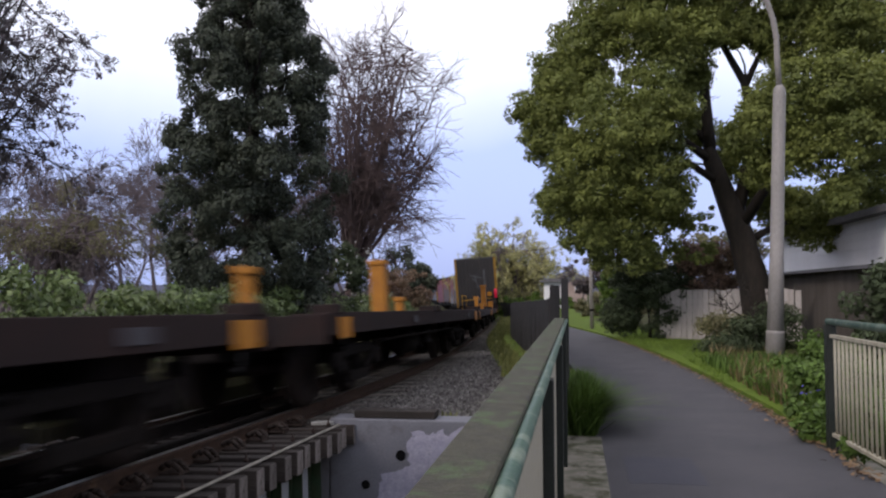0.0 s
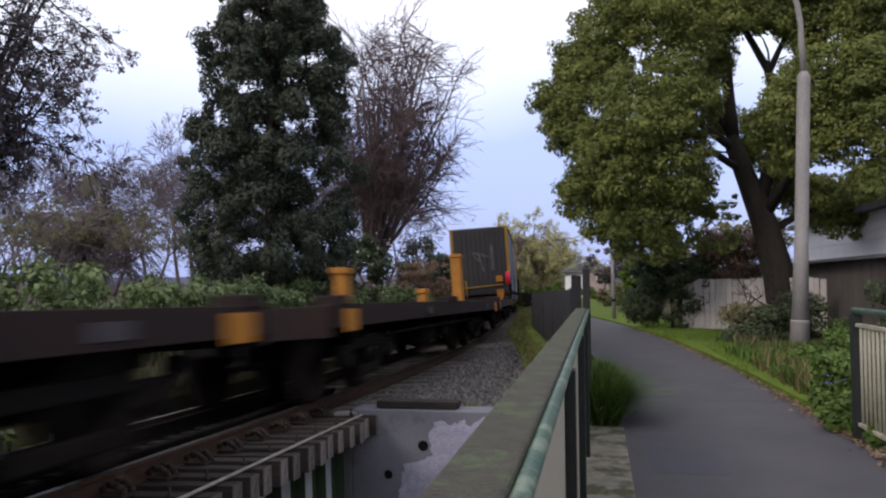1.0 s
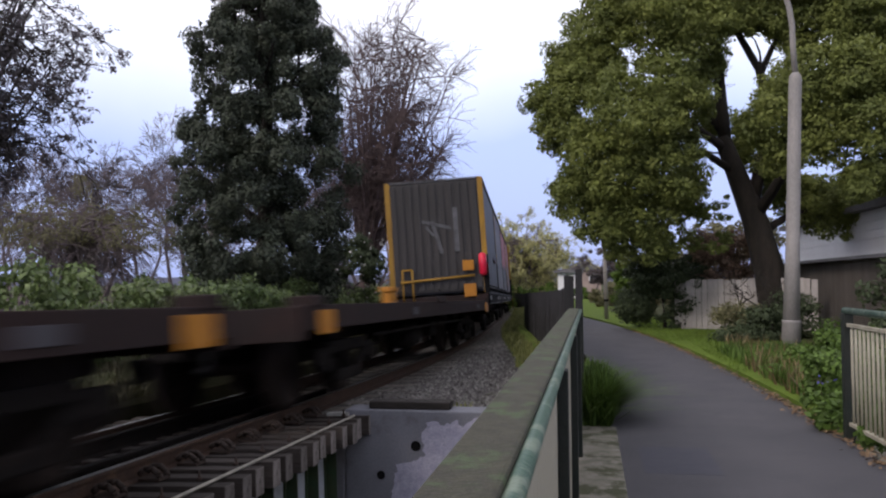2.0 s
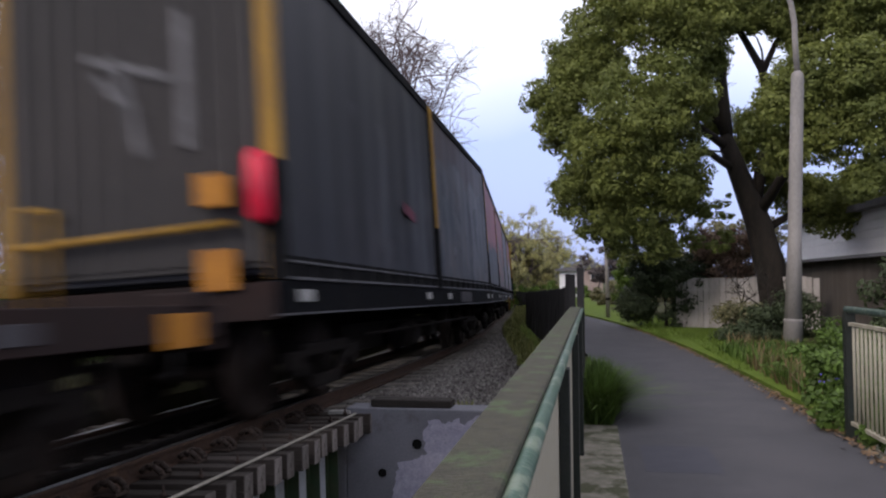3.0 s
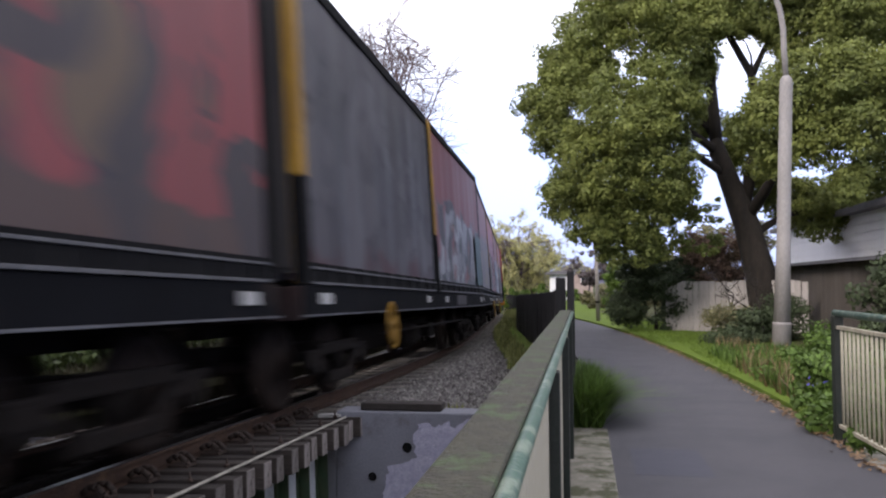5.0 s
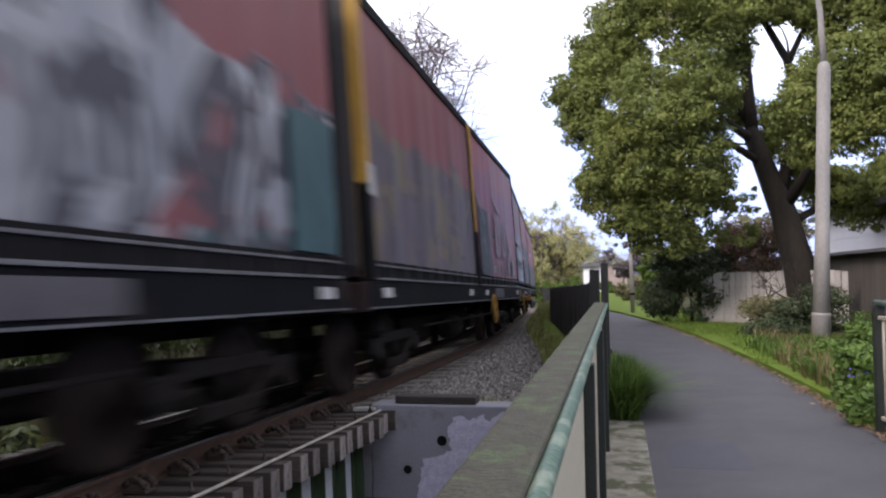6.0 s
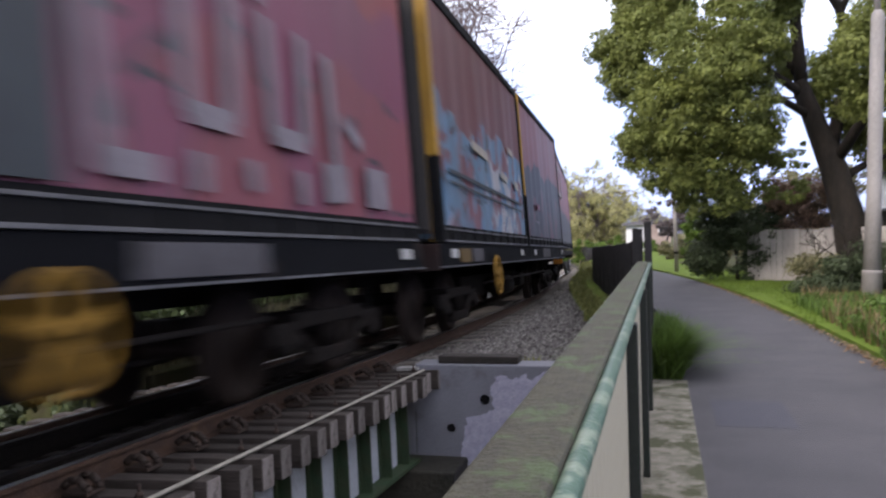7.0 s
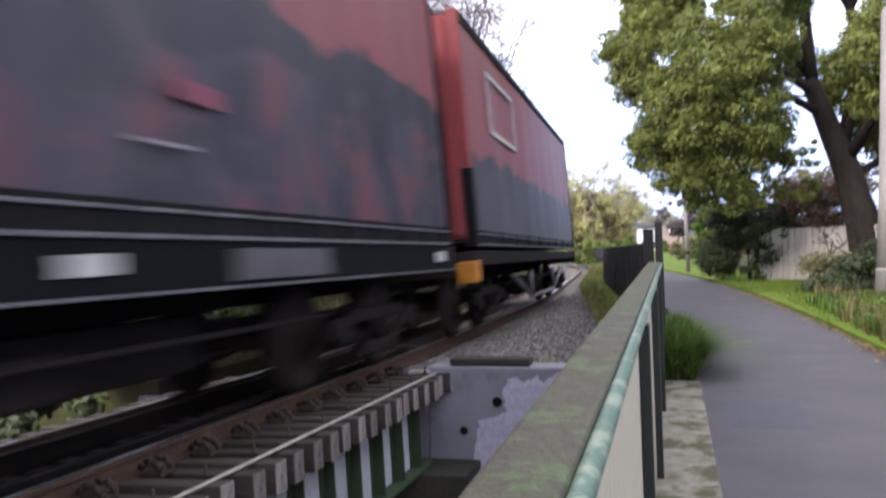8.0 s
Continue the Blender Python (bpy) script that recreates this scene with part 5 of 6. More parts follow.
def bogie(parent, y, wheel_me={}):
    """A three-piece bogie at y along the wagon."""
    for s in (-1, 1):
        b = bmesh.new()
        x = s * 0.93
        box(b, x - 0.05, x + 0.05, -1.05, -0.62, 0.40, 0.56, 0.02)
        box(b, x - 0.05, x + 0.05, 0.62, 1.05, 0.40, 0.56, 0.02)
        box(b, x - 0.05, x + 0.05, -0.68, 0.68, 0.50, 0.62, 0.02)
        box(b, x - 0.05, x + 0.05, -0.45, 0.45, 0.20, 0.32, 0.02)
        for k in (-1, 1):
            rod(b, (x, k * 0.3, 0.24), (x, k * 0.68, 0.48), 0.055, n=6)
            lathe(b, [(0.10, -0.06), (0.11, 0.0), (0.09, 0.06)], 10, "X", (x + s * 0.02, k * 0.86, 0.42))
            for d in (-0.12, 0.0, 0.12):
                rod(b, (x, d, 0.30), (x, d, 0.52), 0.045, n=7)
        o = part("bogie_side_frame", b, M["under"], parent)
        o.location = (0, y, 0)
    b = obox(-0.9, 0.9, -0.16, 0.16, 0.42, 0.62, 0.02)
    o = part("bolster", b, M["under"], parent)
    o.location = (0, y, 0)
    for k in (-0.86, 0.86):
        if "me" not in wheel_me:
            b = bmesh.new()
            rod(b, (-0.62, 0, 0), (0.62, 0, 0), 0.07, n=10)
            for s in (-1, 1):
                prof = [(0.06, -0.08), (0.13, -0.075), (0.17, -0.02), (0.36, -0.01), (0.38, -0.06), (0.45, -0.065), (0.445, -0.035), (0.425, -0.02), (0.415, 0.06), (0.36, 0.06), (0.33, 0.03), (0.17, 0.02), (0.12, 0.07), (0.06, 0.075)]
                lathe(b, [(r, h * s) for r, h in prof], 24, "X", (s * 0.555, 0, 0))
            o = part("wheelset", b, M["wheel"], parent)
            wheel_me["me"] = o.data
        else:
            o = part("wheelset", wheel_me["me"], None, parent)
        o.location = (0, y + k, 0.42)
        WHEELSETS.append(o)


def underframe(t, length, deck=0.98, sill="deck_brown", depth=0.22):
    """Sills, cross bearers, couplers and brake gear."""
    h = length / 2
    b = bmesh.new()
    for s in (-1, 1):
        x = s * 1.17
        box(b, x - 0.06, x + 0.06, -h, h, deck - depth, deck, 0.008)
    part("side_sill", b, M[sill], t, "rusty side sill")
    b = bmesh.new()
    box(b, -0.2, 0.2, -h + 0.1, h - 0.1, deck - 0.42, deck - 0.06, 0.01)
    # added dark block in place of brake gear, closing the bright view beneath
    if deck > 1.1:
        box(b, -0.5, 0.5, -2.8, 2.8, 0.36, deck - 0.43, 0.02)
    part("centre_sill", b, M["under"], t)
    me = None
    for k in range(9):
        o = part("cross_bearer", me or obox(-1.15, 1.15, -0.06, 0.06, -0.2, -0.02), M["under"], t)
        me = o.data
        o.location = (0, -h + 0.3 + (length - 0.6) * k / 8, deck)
    for s in (-1, 1):
        part("headstock", obox(-1.2, 1.2, s * h - 0.06, s * h + 0.06, deck - 0.30, deck - 0.01, 0.01), M["deck_brown"], t, "rusty headstock beam")
        b = bmesh.new()
        box(b, -0.1, 0.1, s * h - 0.1, s * (h + 0.14), 0.62, 0.82, 0.03)
        box(b, -0.14, 0.14, s * (h + 0.05), s * (h + 0.15), 0.56, 0.88, 0.04)
        part("coupler", b, M["under"], t)
        b = bmesh.new()
        tube(b, [(0.35, s * h, 0.72), (0.37, s * (h + 0.06), 0.55), (0.36, s * (h + 0.1), 0.45), (0.34, s * (h + 0.15), 0.5)], 0.025)
        part("brake_hose", b, M["black"], t)
    b = bmesh.new()
    lathe(b, [(0.10, -0.45), (0.19, -0.4), (0.19, 0.4), (0.10, 0.45)], 14, "Y", (0.75, -0.6, 0.5))
    part("air_reservoir", b, M["under"], t)
    part("brake_valve", obox(0.55, 0.95, 0.5, 1.0, 0.42, 0.66, 0.03), M["under"], t)
    b = bmesh.new()
    rod(b, (0.4, -h * 0.5, 0.42), (0.4, h * 0.5, 0.42), 0.02, n=6)
    rod(b, (1.05, -h * 0.55, 0.62), (1.05, h * 0.55, 0.62), 0.022, n=6)
    part("brake_rod", b, M["under"], t)


def handbrake(t, y, zc=0.62, r=0.2):
    b = bmesh.new()
    n, m = 22, 6
    rings = []
    for k in range(n):
        a = 2 * math.pi * k / n
        rings.append([b.verts.new((1.27 + 0.022 * math.cos(c), y + (r + 0.022 * math.sin(c)) * math.cos(a), zc + (r + 0.022 * math.sin(c)) * math.sin(a))) for c in (2 * math.pi * q / m for q in range(m))])
    for k in range(n):
        for q in range(m):
            f = b.faces.new((rings[k][q], rings[k][(q + 1) % m], rings[(k + 1) % n][(q + 1) % m], rings[(k + 1) % n][q]))
            f.smooth = True
    wheel = part("handbrake_wheel", b, M["worn_yellow"], t, "yellow handbrake wheel")
    me = None
    for k in range(5):
        o = part("spoke", me or obox(-0.012, 0.012, -0.035, 0.035, 0, r, 0.004), M["worn_yellow"], wheel)
        me = o.data
        o.matrix_basis = pose(1.27, y, zc, 72 * k, 0, 0)


def white_plates(t, ys, deck, coat="white_box"):
    for y in ys:
        part("marking_plate", obox(1.232, 1.245, y - 0.15, y + 0.15, deck - 0.17, deck - 0.07, 0.003), M[coat], t, "small data plate")


def container(t, y0, y1, side_mat, end_mat, deck=1.17, height=2.91, posts=("yellow", "deck_brown"), ribs=False):
    """A curtain-sided box with corner posts, sill strips and end ribs, part of its wagon."""
    z0, z1 = deck, deck + height
    b = bmesh.new()
    # side skins with slight billows along their length
    n = 28
    for s in (-1, 1):
        cols = []
        for k in range(n + 1):
            y = y0 + 0.09 + (y1 - y0 - 0.18) * k / n
            bulge = 0.012 * math.sin(k * 1.9) + 0.01 * math.sin(k * 0.7 + y0)
            cols.append([b.verts.new((s * (HALF - 0.02 + bulge * (0.3 if j in (0, 6) else 1)), y, z0 + 0.19 + (height - 0.32) * j / 6)) for j in range(7)])
        for a, c in zip(cols, cols[1:]):
            for j in range(6):
                f = b.faces.new((a[j], c[j], c[j + 1], a[j + 1]))
                f.smooth = True
    bm2 = b
    box(bm2, -HALF + 0.06, HALF - 0.06, y0 + 0.06, y1 - 0.06, z0 + 0.05, z1 - 0.05)
    body = part("body", bm2, side_mat, t)
    # ends with vertical ribs
    for s, y in ((-1, y0), (1, y1)):
        b = bmesh.new()
        box(b, -HALF + 0.08, HALF - 0.08, min(y, y - s * 0.05), max(y, y - s * 0.05), z0 + 0.1, z1 - 0.06)
        panel = part("end_panel", b, end_mat, t, "ribbed end panel")
        me = None
        for k in range(11 if ribs and s < 0 else 0):
            o = part("rib", me or obox(-0.055, 0.055, -0.035, 0.0, z0 + 0.14, z1 - 0.12, 0.012), end_mat, panel)
            me = o.data
            o.location = (-HALF + 0.22 + k * (2 * HALF - 0.44) / 10, y, 0)
    # corner posts
    for k, (sx, y) in enumerate(((1, y0), (1, y1), (-1, y0), (-1, y1))):
        b = bmesh.new()
        sgn = 1 if y == y0 else -1
        ya, yb = sorted((y, y + sgn * 0.13))
        box(b, min(sx * HALF, sx * (HALF - 0.13)), max(sx * HALF, sx * (HALF - 0.13)), ya - 0.005, yb, z0, z1, 0.008)
        post = part("corner_post", b, M[posts[0] if y == y0 else posts[1]], t)
        if sx > 0 and y == y0:
            part("post_foot", obox(HALF - 0.12, HALF + 0.006, y - 0.008, y + 0.135, z0, z0 + 0.95, 0.004), M["black"], post, "dark lower half")
    b = bmesh.new()
    for s in (-1, 1):
        box(b, min(s * (HALF + 0.004), s * (HALF - 0.1)), max(s * (HALF + 0.004), s * (HALF - 0.1)), y0 + 0.13, y1 - 0.13, z1 - 0.13, z1 - 0.002, 0.006)
    part("top_rail", b, M["black"], t)
    part("roof_panel", obox(-HALF + 0.05, HALF - 0.05, y0 + 0.02, y1 - 0.02, z1 - 0.03, z1 + 0.012, 0.004), M["silver"], t)
    for s in (-1, 1):
        part("sill_strip", obox(min(s * (HALF + 0.012), s * (HALF - 0.06)), max(s * (HALF + 0.012), s * (HALF - 0.06)), y0 + 0.13, y1 - 0.13, z0 + 0.13, z0 + 0.152, 0.004), M["silver"], t, "bare steel strip")
        part("base_rail", obox(min(s * (HALF + 0.008), s * (HALF - 0.08)), max(s * (HALF + 0.008), s * (HALF - 0.08)), y0 + 0.13, y1 - 0.13, z0 - 0.005, z0 + 0.02, 0.004), M["silver"], t)
    part("skirt", obox(-HALF + 0.02, HALF - 0.005, y0 + 0.13, y1 - 0.13, z0 + 0.012, z0 + 0.188), M["black"], t)
    # tensioner buckles under the curtain
    me = None
    for k in range(10):
        o = part("buckle_strap", me or obox(HALF - 0.01, HALF + 0.014, -0.012, 0.012, 0.02, 0.19), M["black"], t)
        me = o.data
        o.location = (0, y0 + 0.4 + k * (y1 - y0 - 0.8) / 9, z0)
    return body


RED, DKRED, NAVY, GREY, DGREY = (0.22, 0.036, 0.042), (0.095, 0.034, 0.038), (0.020, 0.021, 0.032), (0.10, 0.10, 0.112), (0.030, 0.030, 0.038)
SILVER, WHITE, BLUE, TEAL, YEL, MAG = (0.20, 0.21, 0.24), (0.30, 0.295, 0.315), (0.055, 0.16, 0.29), (0.025, 0.062, 0.072), (0.20, 0.15, 0.055), (0.17, 0.034, 0.075)
SKINS = [
    curtain_mat("curtain_charcoal", (0.024, 0.025, 0.034), (0.02, 0.021, 0.03), 1.8, [(0.042, 0.044, 0.056)], 3.2, 1.0, 0.25, 0.56),
    curtain_mat("curtain_silver_sprayed", (0.06, 0.042, 0.046), (0.06, 0.061, 0.072), 3.3, [(0.105, 0.105, 0.118), (0.03, 0.042, 0.055), (0.085, 0.075, 0.082)], 3.3, 2.0, 0.35, 0.54),
    curtain_mat("curtain_red_navy", (0.27, 0.036, 0.044), NAVY, 2.55, [(0.035, 0.037, 0.048)], 2.2, 3.0, 0.2, 0.55),
    curtain_mat("curtain_ochre_red", RED, (0.075, 0.045, 0.04), 1.8, [(0.115, 0.075, 0.045), (0.05, 0.04, 0.045)], 2.9, 4.0, 0.35, 0.56),
    curtain_mat("curtain_lilac_sprayed", (0.064, 0.058, 0.07), (0.06, 0.026, 0.032), 1.62, [(0.084, 0.078, 0.092), (0.055, 0.052, 0.064)], 3.6, 5.0, 0.35, 0.5),
    curtain_mat("curtain_red_silver_tag", (0.17, 0.034, 0.04), TEAL, 1.5, [SILVER, (0.25, 0.255, 0.28), (0.035, 0.036, 0.05)], 2.75, 6.0, 0.25, 0.5),
    curtain_mat("curtain_red_purple_tag", (0.17, 0.036, 0.044), (0.075, 0.06, 0.078), 2.75, [(0.075, 0.06, 0.082), (0.045, 0.036, 0.056), (0.085, 0.056, 0.072), (0.12, 0.09, 0.05)], 2.85, 7.0, 0.3, 0.54),
    curtain_mat("curtain_red_white_tag", RED, MAG, 3.35, [(0.19, 0.04, 0.06)], 2.5, 8.0, 0.25, 0.54),
    curtain_mat("curtain_blue_tag", (0.12, 0.034, 0.038), (0.07, 0.10, 0.16), 1.75, [WHITE, BLUE, (0.15, 0.05, 0.065), (0.075, 0.15, 0.23)], 2.75, 9.0, 0.3, 0.5),
    curtain_mat("curtain_red_dark_tag", (0.19, 0.036, 0.045), (0.015, 0.016, 0.028), 2.75, [(0.024, 0.023, 0.042), (0.09, 0.024, 0.04), (0.045, 0.032, 0.048)], 2.3, 10.0, 0.2, 0.57),
]
M["spray_pale"] = mat("pale_spray_paint", (0.20, 0.175, 0.20), (0.14, 0.12, 0.14), 3, 0.6, bump=0.1, c3=(0.13, 0.10, 0.11), scale3=2.0)
M["spray_pink"] = mat("pink_spray_paint", (0.17, 0.03, 0.06), (0.11, 0.025, 0.045), 3, 0.6, bump=0.1)
M["spray_cream"] = mat("cream_spray_paint", (0.34, 0.30, 0.24), (0.24, 0.22, 0.19), 3, 0.6, bump=0.1)
M["spray_dark"] = mat("dark_spray_paint", (0.026, 0.034, 0.04), (0.02, 0.024, 0.03), 3, 0.6, bump=0.1)
M["spray_teal"] = mat("teal_spray_paint", (0.028, 0.075, 0.085), (0.02, 0.05, 0.06), 2, 0.6, bump=0.1, c3=(0.04, 0.09, 0.10), scale3=1.5)
END_GREY = mat("end_panel_grey", (0.048, 0.043, 0.042), (0.03, 0.029, 0.03), 2.0, 0.7, bump=0.2, c3=(0.075, 0.068, 0.068), scale3=2.0, stretch=(1, 1, 0.3))
M["dusty_yellow"] = mat("dusty_yellow_paint", (0.13, 0.085, 0.03), (0.08, 0.06, 0.035), 4, 0.8, bump=0.2, c3=(0.05, 0.04, 0.035), scale3=3, spec=0.1)
M["dusty_plate"] = mat("dusty_grey_plate", (0.085, 0.082, 0.09), (0.055, 0.053, 0.058), 4, 0.85, bump=0.2, c3=(0.03, 0.026, 0.024), scale3=3, spec=0.1)
PITCH = 13.83
BOX_L = 6.15
WAGONS = []


def container_wagon(index, y_front):
    """Five alike wagons, each with two boxes; y runs towards the train's tail."""
    t = thing("container_wagon", "freight wagon with two graffiti-covered curtain-sided boxes", "freight wagon", "freight train wagons")
    length = 13.5
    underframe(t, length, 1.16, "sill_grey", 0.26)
    bogie(t, -length / 2 + 1.8)
    bogie(t, length / 2 - 1.8)
    if index in (2, 3, 4):
        handbrake(t, 1.55 if index == 3 else -3.68, 0.72, 0.27)
    if index == 4:
        part("equipment_plate", obox(1.231, 1.25, -5.9, -5.35, 0.93, 1.10, 0.004), M["dusty_yellow"], t, "faded yellow plate")
        part("equipment_plate", obox(1.231, 1.25, -5.2, -4.55, 0.93, 1.10, 0.004), M["dusty_plate"], t, "dusty pale equipment plate")
    white_plates(t, (-6.2, -0.9, 0.9, 6.2), 1.16)
    # pale strip stands in for light caught on the sill's lower edge
    b = bmesh.new()
    box(b, 1.2, 1.246, -length / 2, length / 2, 0.885, 0.902)
    part("sill_edge", b, M["silver"], t)
    part("equipment_plate", obox(1.231, 1.25, 2.1, 3.4, 0.93, 1.12, 0.004), M["dusty_plate"], t, "dusty pale equipment plate")
    h = length / 2
    for k, (a, b_) in enumerate(((-h + 0.05, -0.08), (0.08, h - 0.05))):
        container(t, a, b_, SKINS[2 * index + k], END_GREY, posts=("yellow", "black"), ribs=k == 0)
    if index == 0:
        # front end: tag strokes, grab rails, step and red lamp
        y = -h + 0.05
        for q in ((-0.35, 0.42, 2.9, 2.98, 16), (-0.02, 0.07, 2.2, 3.05, -14), (0.45, 0.57, 2.25, 3.35, 0), (-0.3, 0.0, 2.75, 2.82, 50)):
            w, hh = (q[1] - q[0]) / 2, (q[3] - q[2]) / 2
            o = part("spray_stroke", obox(-w, w, -0.004, 0.004, -hh, hh), M["silver"], t, "pale sprayed stroke")
            o.matrix_basis = pose((q[0] + q[1]) / 2, y - 0.045, (q[2] + q[3]) / 2, 0, q[4], 0)
        b = bmesh.new()
        rod(b, (-0.95, y - 0.12, 1.55), (0.9, y - 0.12, 1.62), 0.03, n=8)
        for x in (-0.9, -0.65):
            rod(b, (x, y - 0.12, 1.0), (x, y - 0.12, 1.85), 0.022, n=8)
        rod(b, (-0.9, y - 0.12, 1.85), (-0.65, y - 0.12, 1.85), 0.022, n=8)
        part("grab_rail", b, M["yellow"], t, "yellow grab rail")
        part("end_plate", obox(0.62, 0.92, y - 0.16, y - 0.12, 1.1, 1.42, 0.01), M["orange"], t, "orange plate")
        part("end_plate", obox(0.62, 0.90, y - 0.16, y - 0.12, 1.75, 2.0, 0.01), M["orange"], t)
        part("tail_lamp", lathe(bmesh.new(), [(0.05, -0.3), (0.10, -0.25), (0.10, 0.2), (0.06, 0.26)], 12, "Z", (1.12, y - 0.1, 1.9)), M["red_lamp"], t, "bright red lamp")
    def spray(y, z, w, hh, m, tilt=0, lab="sprayed paint shape"):
        o = part("spray_shape", obox(-0.003, 0.003, -w / 2, w / 2, -hh / 2, hh / 2), M[m], t, lab)
        o.matrix_basis = pose(HALF + 0.016, y, z, tilt, 0, 0)

    if index == 0:
        spray(-2.0, 2.15, 0.62, 0.14, "spray_pink", -8, "pink sprayed dash")
    if index == 3:
        # pale block letters over the second box, beside a dark panel
        spray(1.0, 2.0, 1.3, 1.25, "spray_dark", 0, "dark sprayed panel")
        for y, z, w, hh, a in ((0.75, 2.0, 0.4, 0.1, 20), (1.0, 2.0, 0.1, 0.45, 10), (1.85, 2.05, 0.14, 1.2, 4), (2.1, 1.5, 0.45, 0.14, 0), (2.6, 2.25, 0.14, 0.8, 3), (3.1, 2.25, 0.14, 0.8, -3),
                               (2.85, 1.85, 0.5, 0.14, 0), (3.6, 2.25, 0.14, 0.8, 3), (4.1, 2.25, 0.14, 0.8, -3), (3.85, 1.85, 0.5, 0.14, 0), (4.6, 2.1, 0.14, 1.0, 5), (5.0, 2.05, 0.4, 0.13, -25),
                               (2.7, 1.52, 0.14, 0.22, 0), (3.3, 1.55, 0.14, 0.2, 8), (4.0, 1.52, 0.14, 0.24, 0)):
            spray(y, z, w, hh, "spray_pale", a, "pale sprayed stroke")
    if index == 3:
        for y, z, w, hh, a in ((0.5, 2.75, 0.5, 0.16, -25), (0.9, 2.5, 0.55, 0.14, -30), (5.5, 1.62, 0.5, 0.35, 0), (4.6, 1.6, 0.45, 0.3, 4), (3.1, 2.85, 0.9, 0.1, -12)):
            spray(y, z, w, hh, "spray_pale", a, "pale sprayed patch")
    if index == 4:
        spray(1.5, 1.66, 0.5, 0.025, "spray_pale", 0, "thin pale sprayed line")
        spray(1.85, 1.98, 0.45, 0.12, "spray_pink", -2, "pink sprayed dash")
        for y, z, w, hh, a in ((-4.2, 2.45, 1.1, 0.12, -3), (-2.3, 2.25, 0.6, 0.10, -5), (-1.1, 2.2, 0.4, 0.12, -8), (-1.5, 2.75, 0.5, 0.10, -4)):
            spray(y, z, w, hh, "spray_cream", a, "cream sprayed stroke")
        # flat dark strips stand in for the line of a horizontal rib
        for y, z, w, hh, a in ((-3.4, 1.95, 5.6, 0.05, -1), (-3.4, 1.82, 5.6, 0.03, -1)):
            spray(y, z, w, hh, "spray_dark", a, "thin dark strip for a side rib")
    if index == 2:
        spray(6.0, 1.95, 0.95, 1.15, "spray_teal", 0, "teal sprayed panel")
    if index == 3:
        part("reflector_plate", obox(HALF + 0.004, HALF + 0.014, -h + 0.07, -h + 0.27, 2.0, 2.32, 0.004), M["white_box"], t, "white reflector plate")
    WAGONS.append((t, y_front + length / 2))


def flat_wagon(y_front, posts):
    t = thing("flat_wagon", "empty rusty flat wagon with orange bolsters", "flat wagon", "freight train wagons")
    length = 12.7
    h = length / 2
    underframe(t, length)
    bogie(t, -h + 2.0)
    bogie(t, h - 2.0)
    white_plates(t, (-2.0, 4.4), 0.98, "dusty_plate")
    part("deck_plate", obox(-1.12, 1.12, -h + 0.05, h - 0.05, 0.93, 0.965, 0.004), M["deck_brown"], t)
    for y in (-h + 0.3, -0.25, 0.25, h - 0.3):
        for s in (-1, 1):
            part("container_pedestal", obox(s * 1.12 - 0.13, s * 1.12 + 0.13, y - 0.14, y + 0.14, 0.96, 1.06, 0.015), M["deck_brown"], t)
    for y in (-h + 0.5, h - 0.5):
        part("side_plate", obox(1.232, 1.246, y - 0.22, y + 0.22, 0.72, 0.93, 0.004), M["orange"], t, "orange side plate")
    for y, hh, w in posts:
        b = bmesh.new()
        x = 1.04 if hh > 0.5 else 1.12
        box(b, x, 1.22, y - w, y + w, 0.96, 0.96 + hh, 0.02)
        box(b, x - 0.02, 1.24, y - w - 0.02, y + w + 0.02, 0.96 + hh, 0.96 + hh + 0.06, 0.01)
        part("stanchion", b, M["orange"], t, "orange stanchion post")
    WAGONS.append((t, y_front + length / 2))


M["wagon_red"] = mat("red_wagon_paint", (0.24, 0.032, 0.036), (0.17, 0.03, 0.032), 3, 0.6, c3=(0.08, 0.04, 0.035), scale3=2.0)


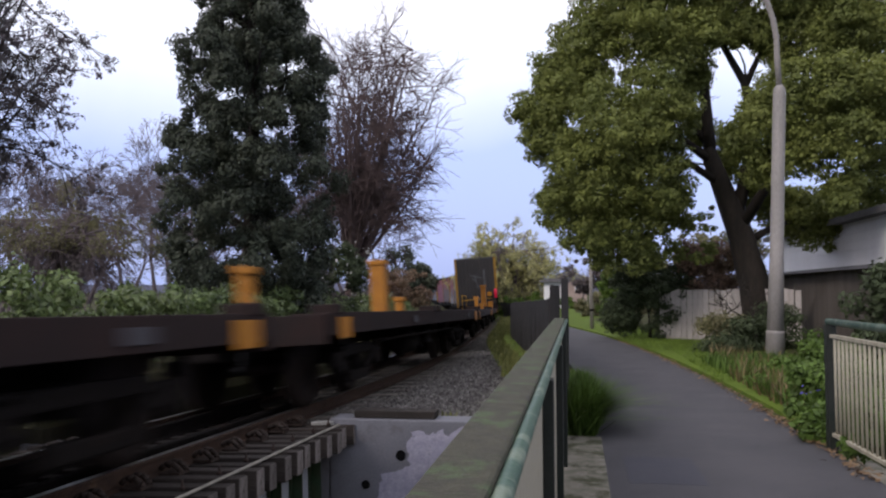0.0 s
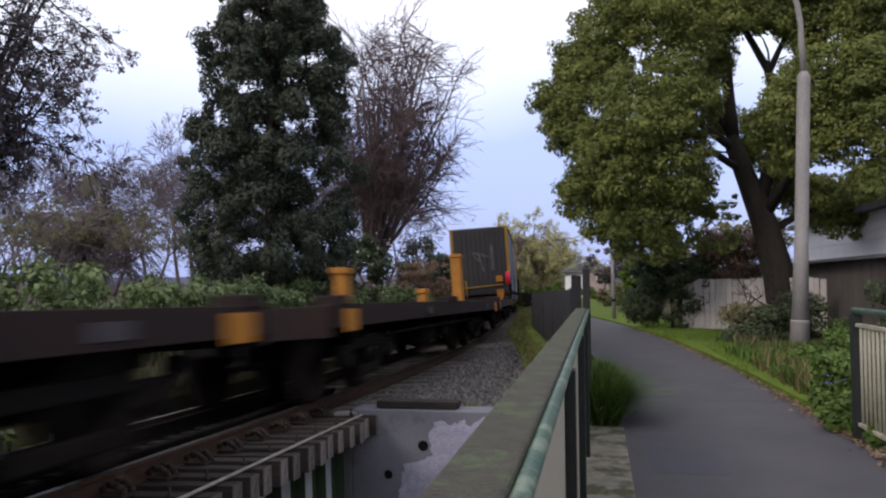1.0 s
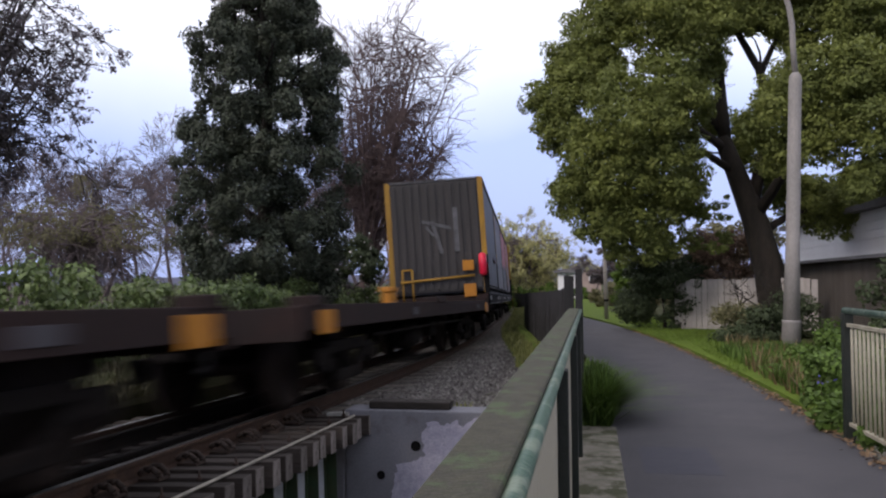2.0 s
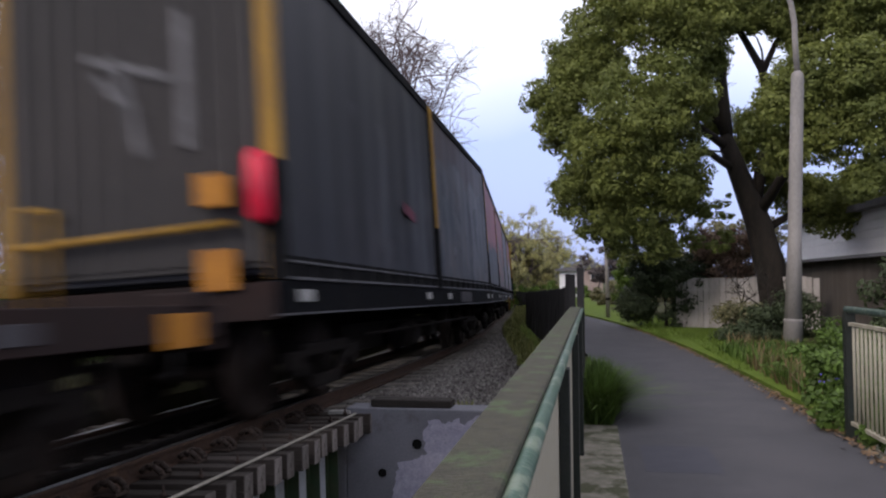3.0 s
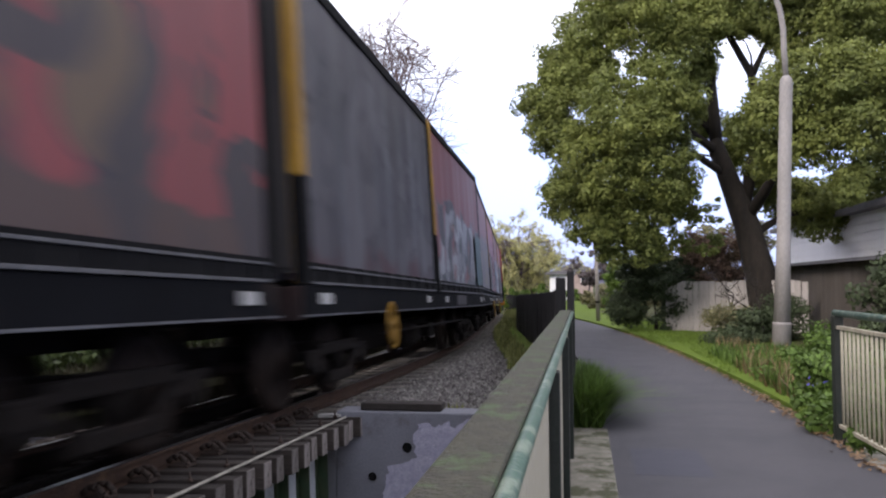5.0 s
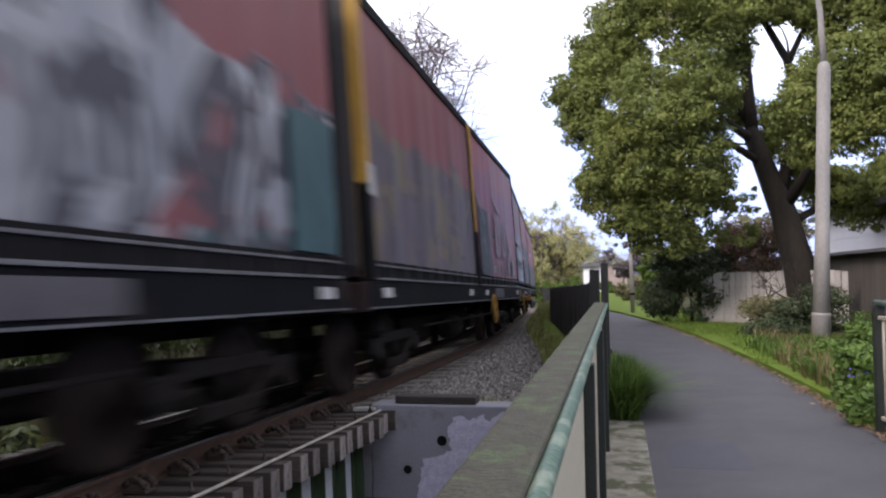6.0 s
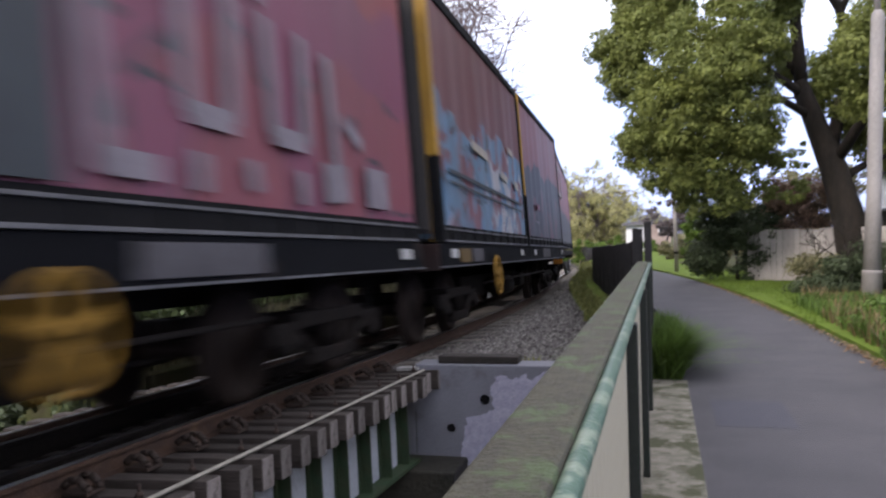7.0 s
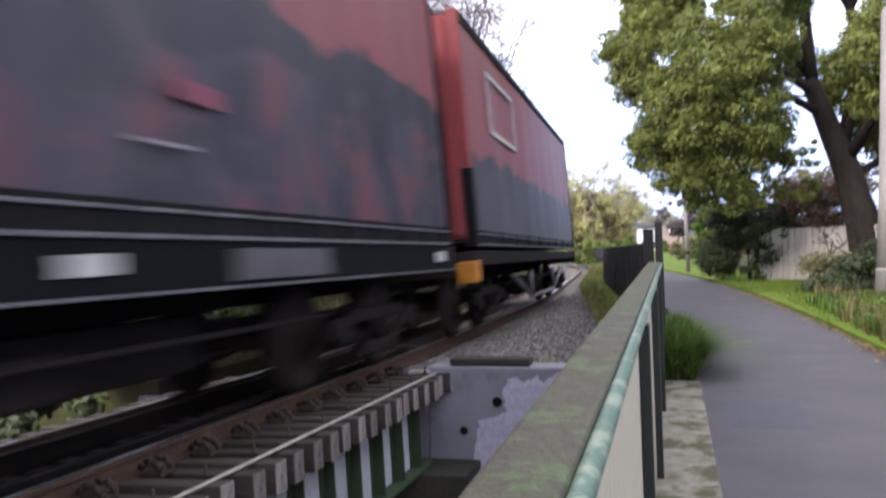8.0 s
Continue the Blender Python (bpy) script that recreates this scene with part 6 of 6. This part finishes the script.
def tail_wagon(y_front):
    t = thing("covered_wagon", "red covered wagon with dark sprayed lower sides and truss rods", "freight wagon", "freight train wagons")
    length = 12.9
    h = length / 2
    underframe(t, length, 1.1, "under", 0.18)
    bogie(t, -h + 2.0)
    bogie(t, h - 2.0)
    skin = curtain_mat("covered_wagon_red", (0.20, 0.042, 0.048), (0.030, 0.028, 0.034), 2.35, [(0.045, 0.04, 0.046)], 2.0, 11.0, 0.3)
    container(t, -h + 0.1, h - 0.1, skin, M["wagon_red"], posts=("wagon_red", "black"), height=2.93, ribs=True)
    b = bmesh.new()
    y = -h + 1.7
    for a, c, z0, z1 in ((0, 2.2, 0, 0.07), (0, 2.2, 0.83, 0.9), (0, 0.07, 0, 0.9), (2.13, 2.2, 0, 0.9)):
        box(b, HALF - 0.005, HALF + 0.012, y + a, y + c, 2.75 + z0, 2.75 + z1)
    part("end_step", obox(1.0, 1.25, -h - 0.1, -h + 0.12, 0.72, 0.98, 0.015), M["orange"], t, "orange corner step")
    part("sign_frame", b, M["white_box"], t, "white outlined panel")
    for s in (-1, 1):
        b = bmesh.new()
        x = s * 1.15
        for p, q in (((x, -3.4, 0.72), (x, -1.6, 0.30)), ((x, -1.6, 0.30), (x, 1.6, 0.30)), ((x, 1.6, 0.30), (x, 3.4, 0.72)), ((x, -1.6, 0.3), (x, -1.6, 0.75)), ((x, 1.6, 0.3), (x, 1.6, 0.75))):
            rod(b, p, q, 0.04, n=6)
        part("truss_rod", b, M["silver"], t)
    WAGONS.append((t, y_front + length / 2))


# front of the first loaded wagon at time 0, then back along the train
FRONT = 45.6
for i in range(5):
    container_wagon(i, FRONT + i * PITCH)
tail_wagon(FRONT + 5 * PITCH + 0.25)
flat_wagon(FRONT + 0.35 - PITCH, ((-3.2, 0.15, 0.16),))
flat_wagon(FRONT + 0.35 - 2 * PITCH, ((1.2, 0.8, 0.11), (-2.1, 0.14, 0.12), (-5.85, 0.3, 0.1)))
flat_wagon(FRONT + 0.35 - 3 * PITCH, ((-3.8, 0.6, 0.1), (-2.8, 0.15, 0.1)))
flat_wagon(FRONT + 0.35 - 4 * PITCH, ((6.0, 0.32, 0.06),))


TRIM = np.polyfit((0, 1, 1.5, 3, 4, 5.5, 7, 8), (-2.9, -1.9, -1.3, 0.35, 0.5, 0.45, 0.2, -0.15), 4)


def travel(s):
    """Metres run after s seconds: a nearly steady pace."""
    return SPEED * s + float(np.polyval(TRIM, s))


def motions():
    """The train runs towards and past the camera."""
    for t, y0 in WAGONS:
        rows = []
        for k in range(41):
            s = 8.0 * k / 40
            rows.append((s, on_track(y0 - travel(s), cant=TRAIN_CANT)))
        walk(t, rows)
    # wheels roll without slipping
    for o in WHEELSETS:
        y = o.location.y
        walk(o, [(k / FPS, pose(0, y, 0.42, math.degrees((travel(k / FPS) - travel(0)) / 0.42) % 360)) for k in range(241)])


motions()
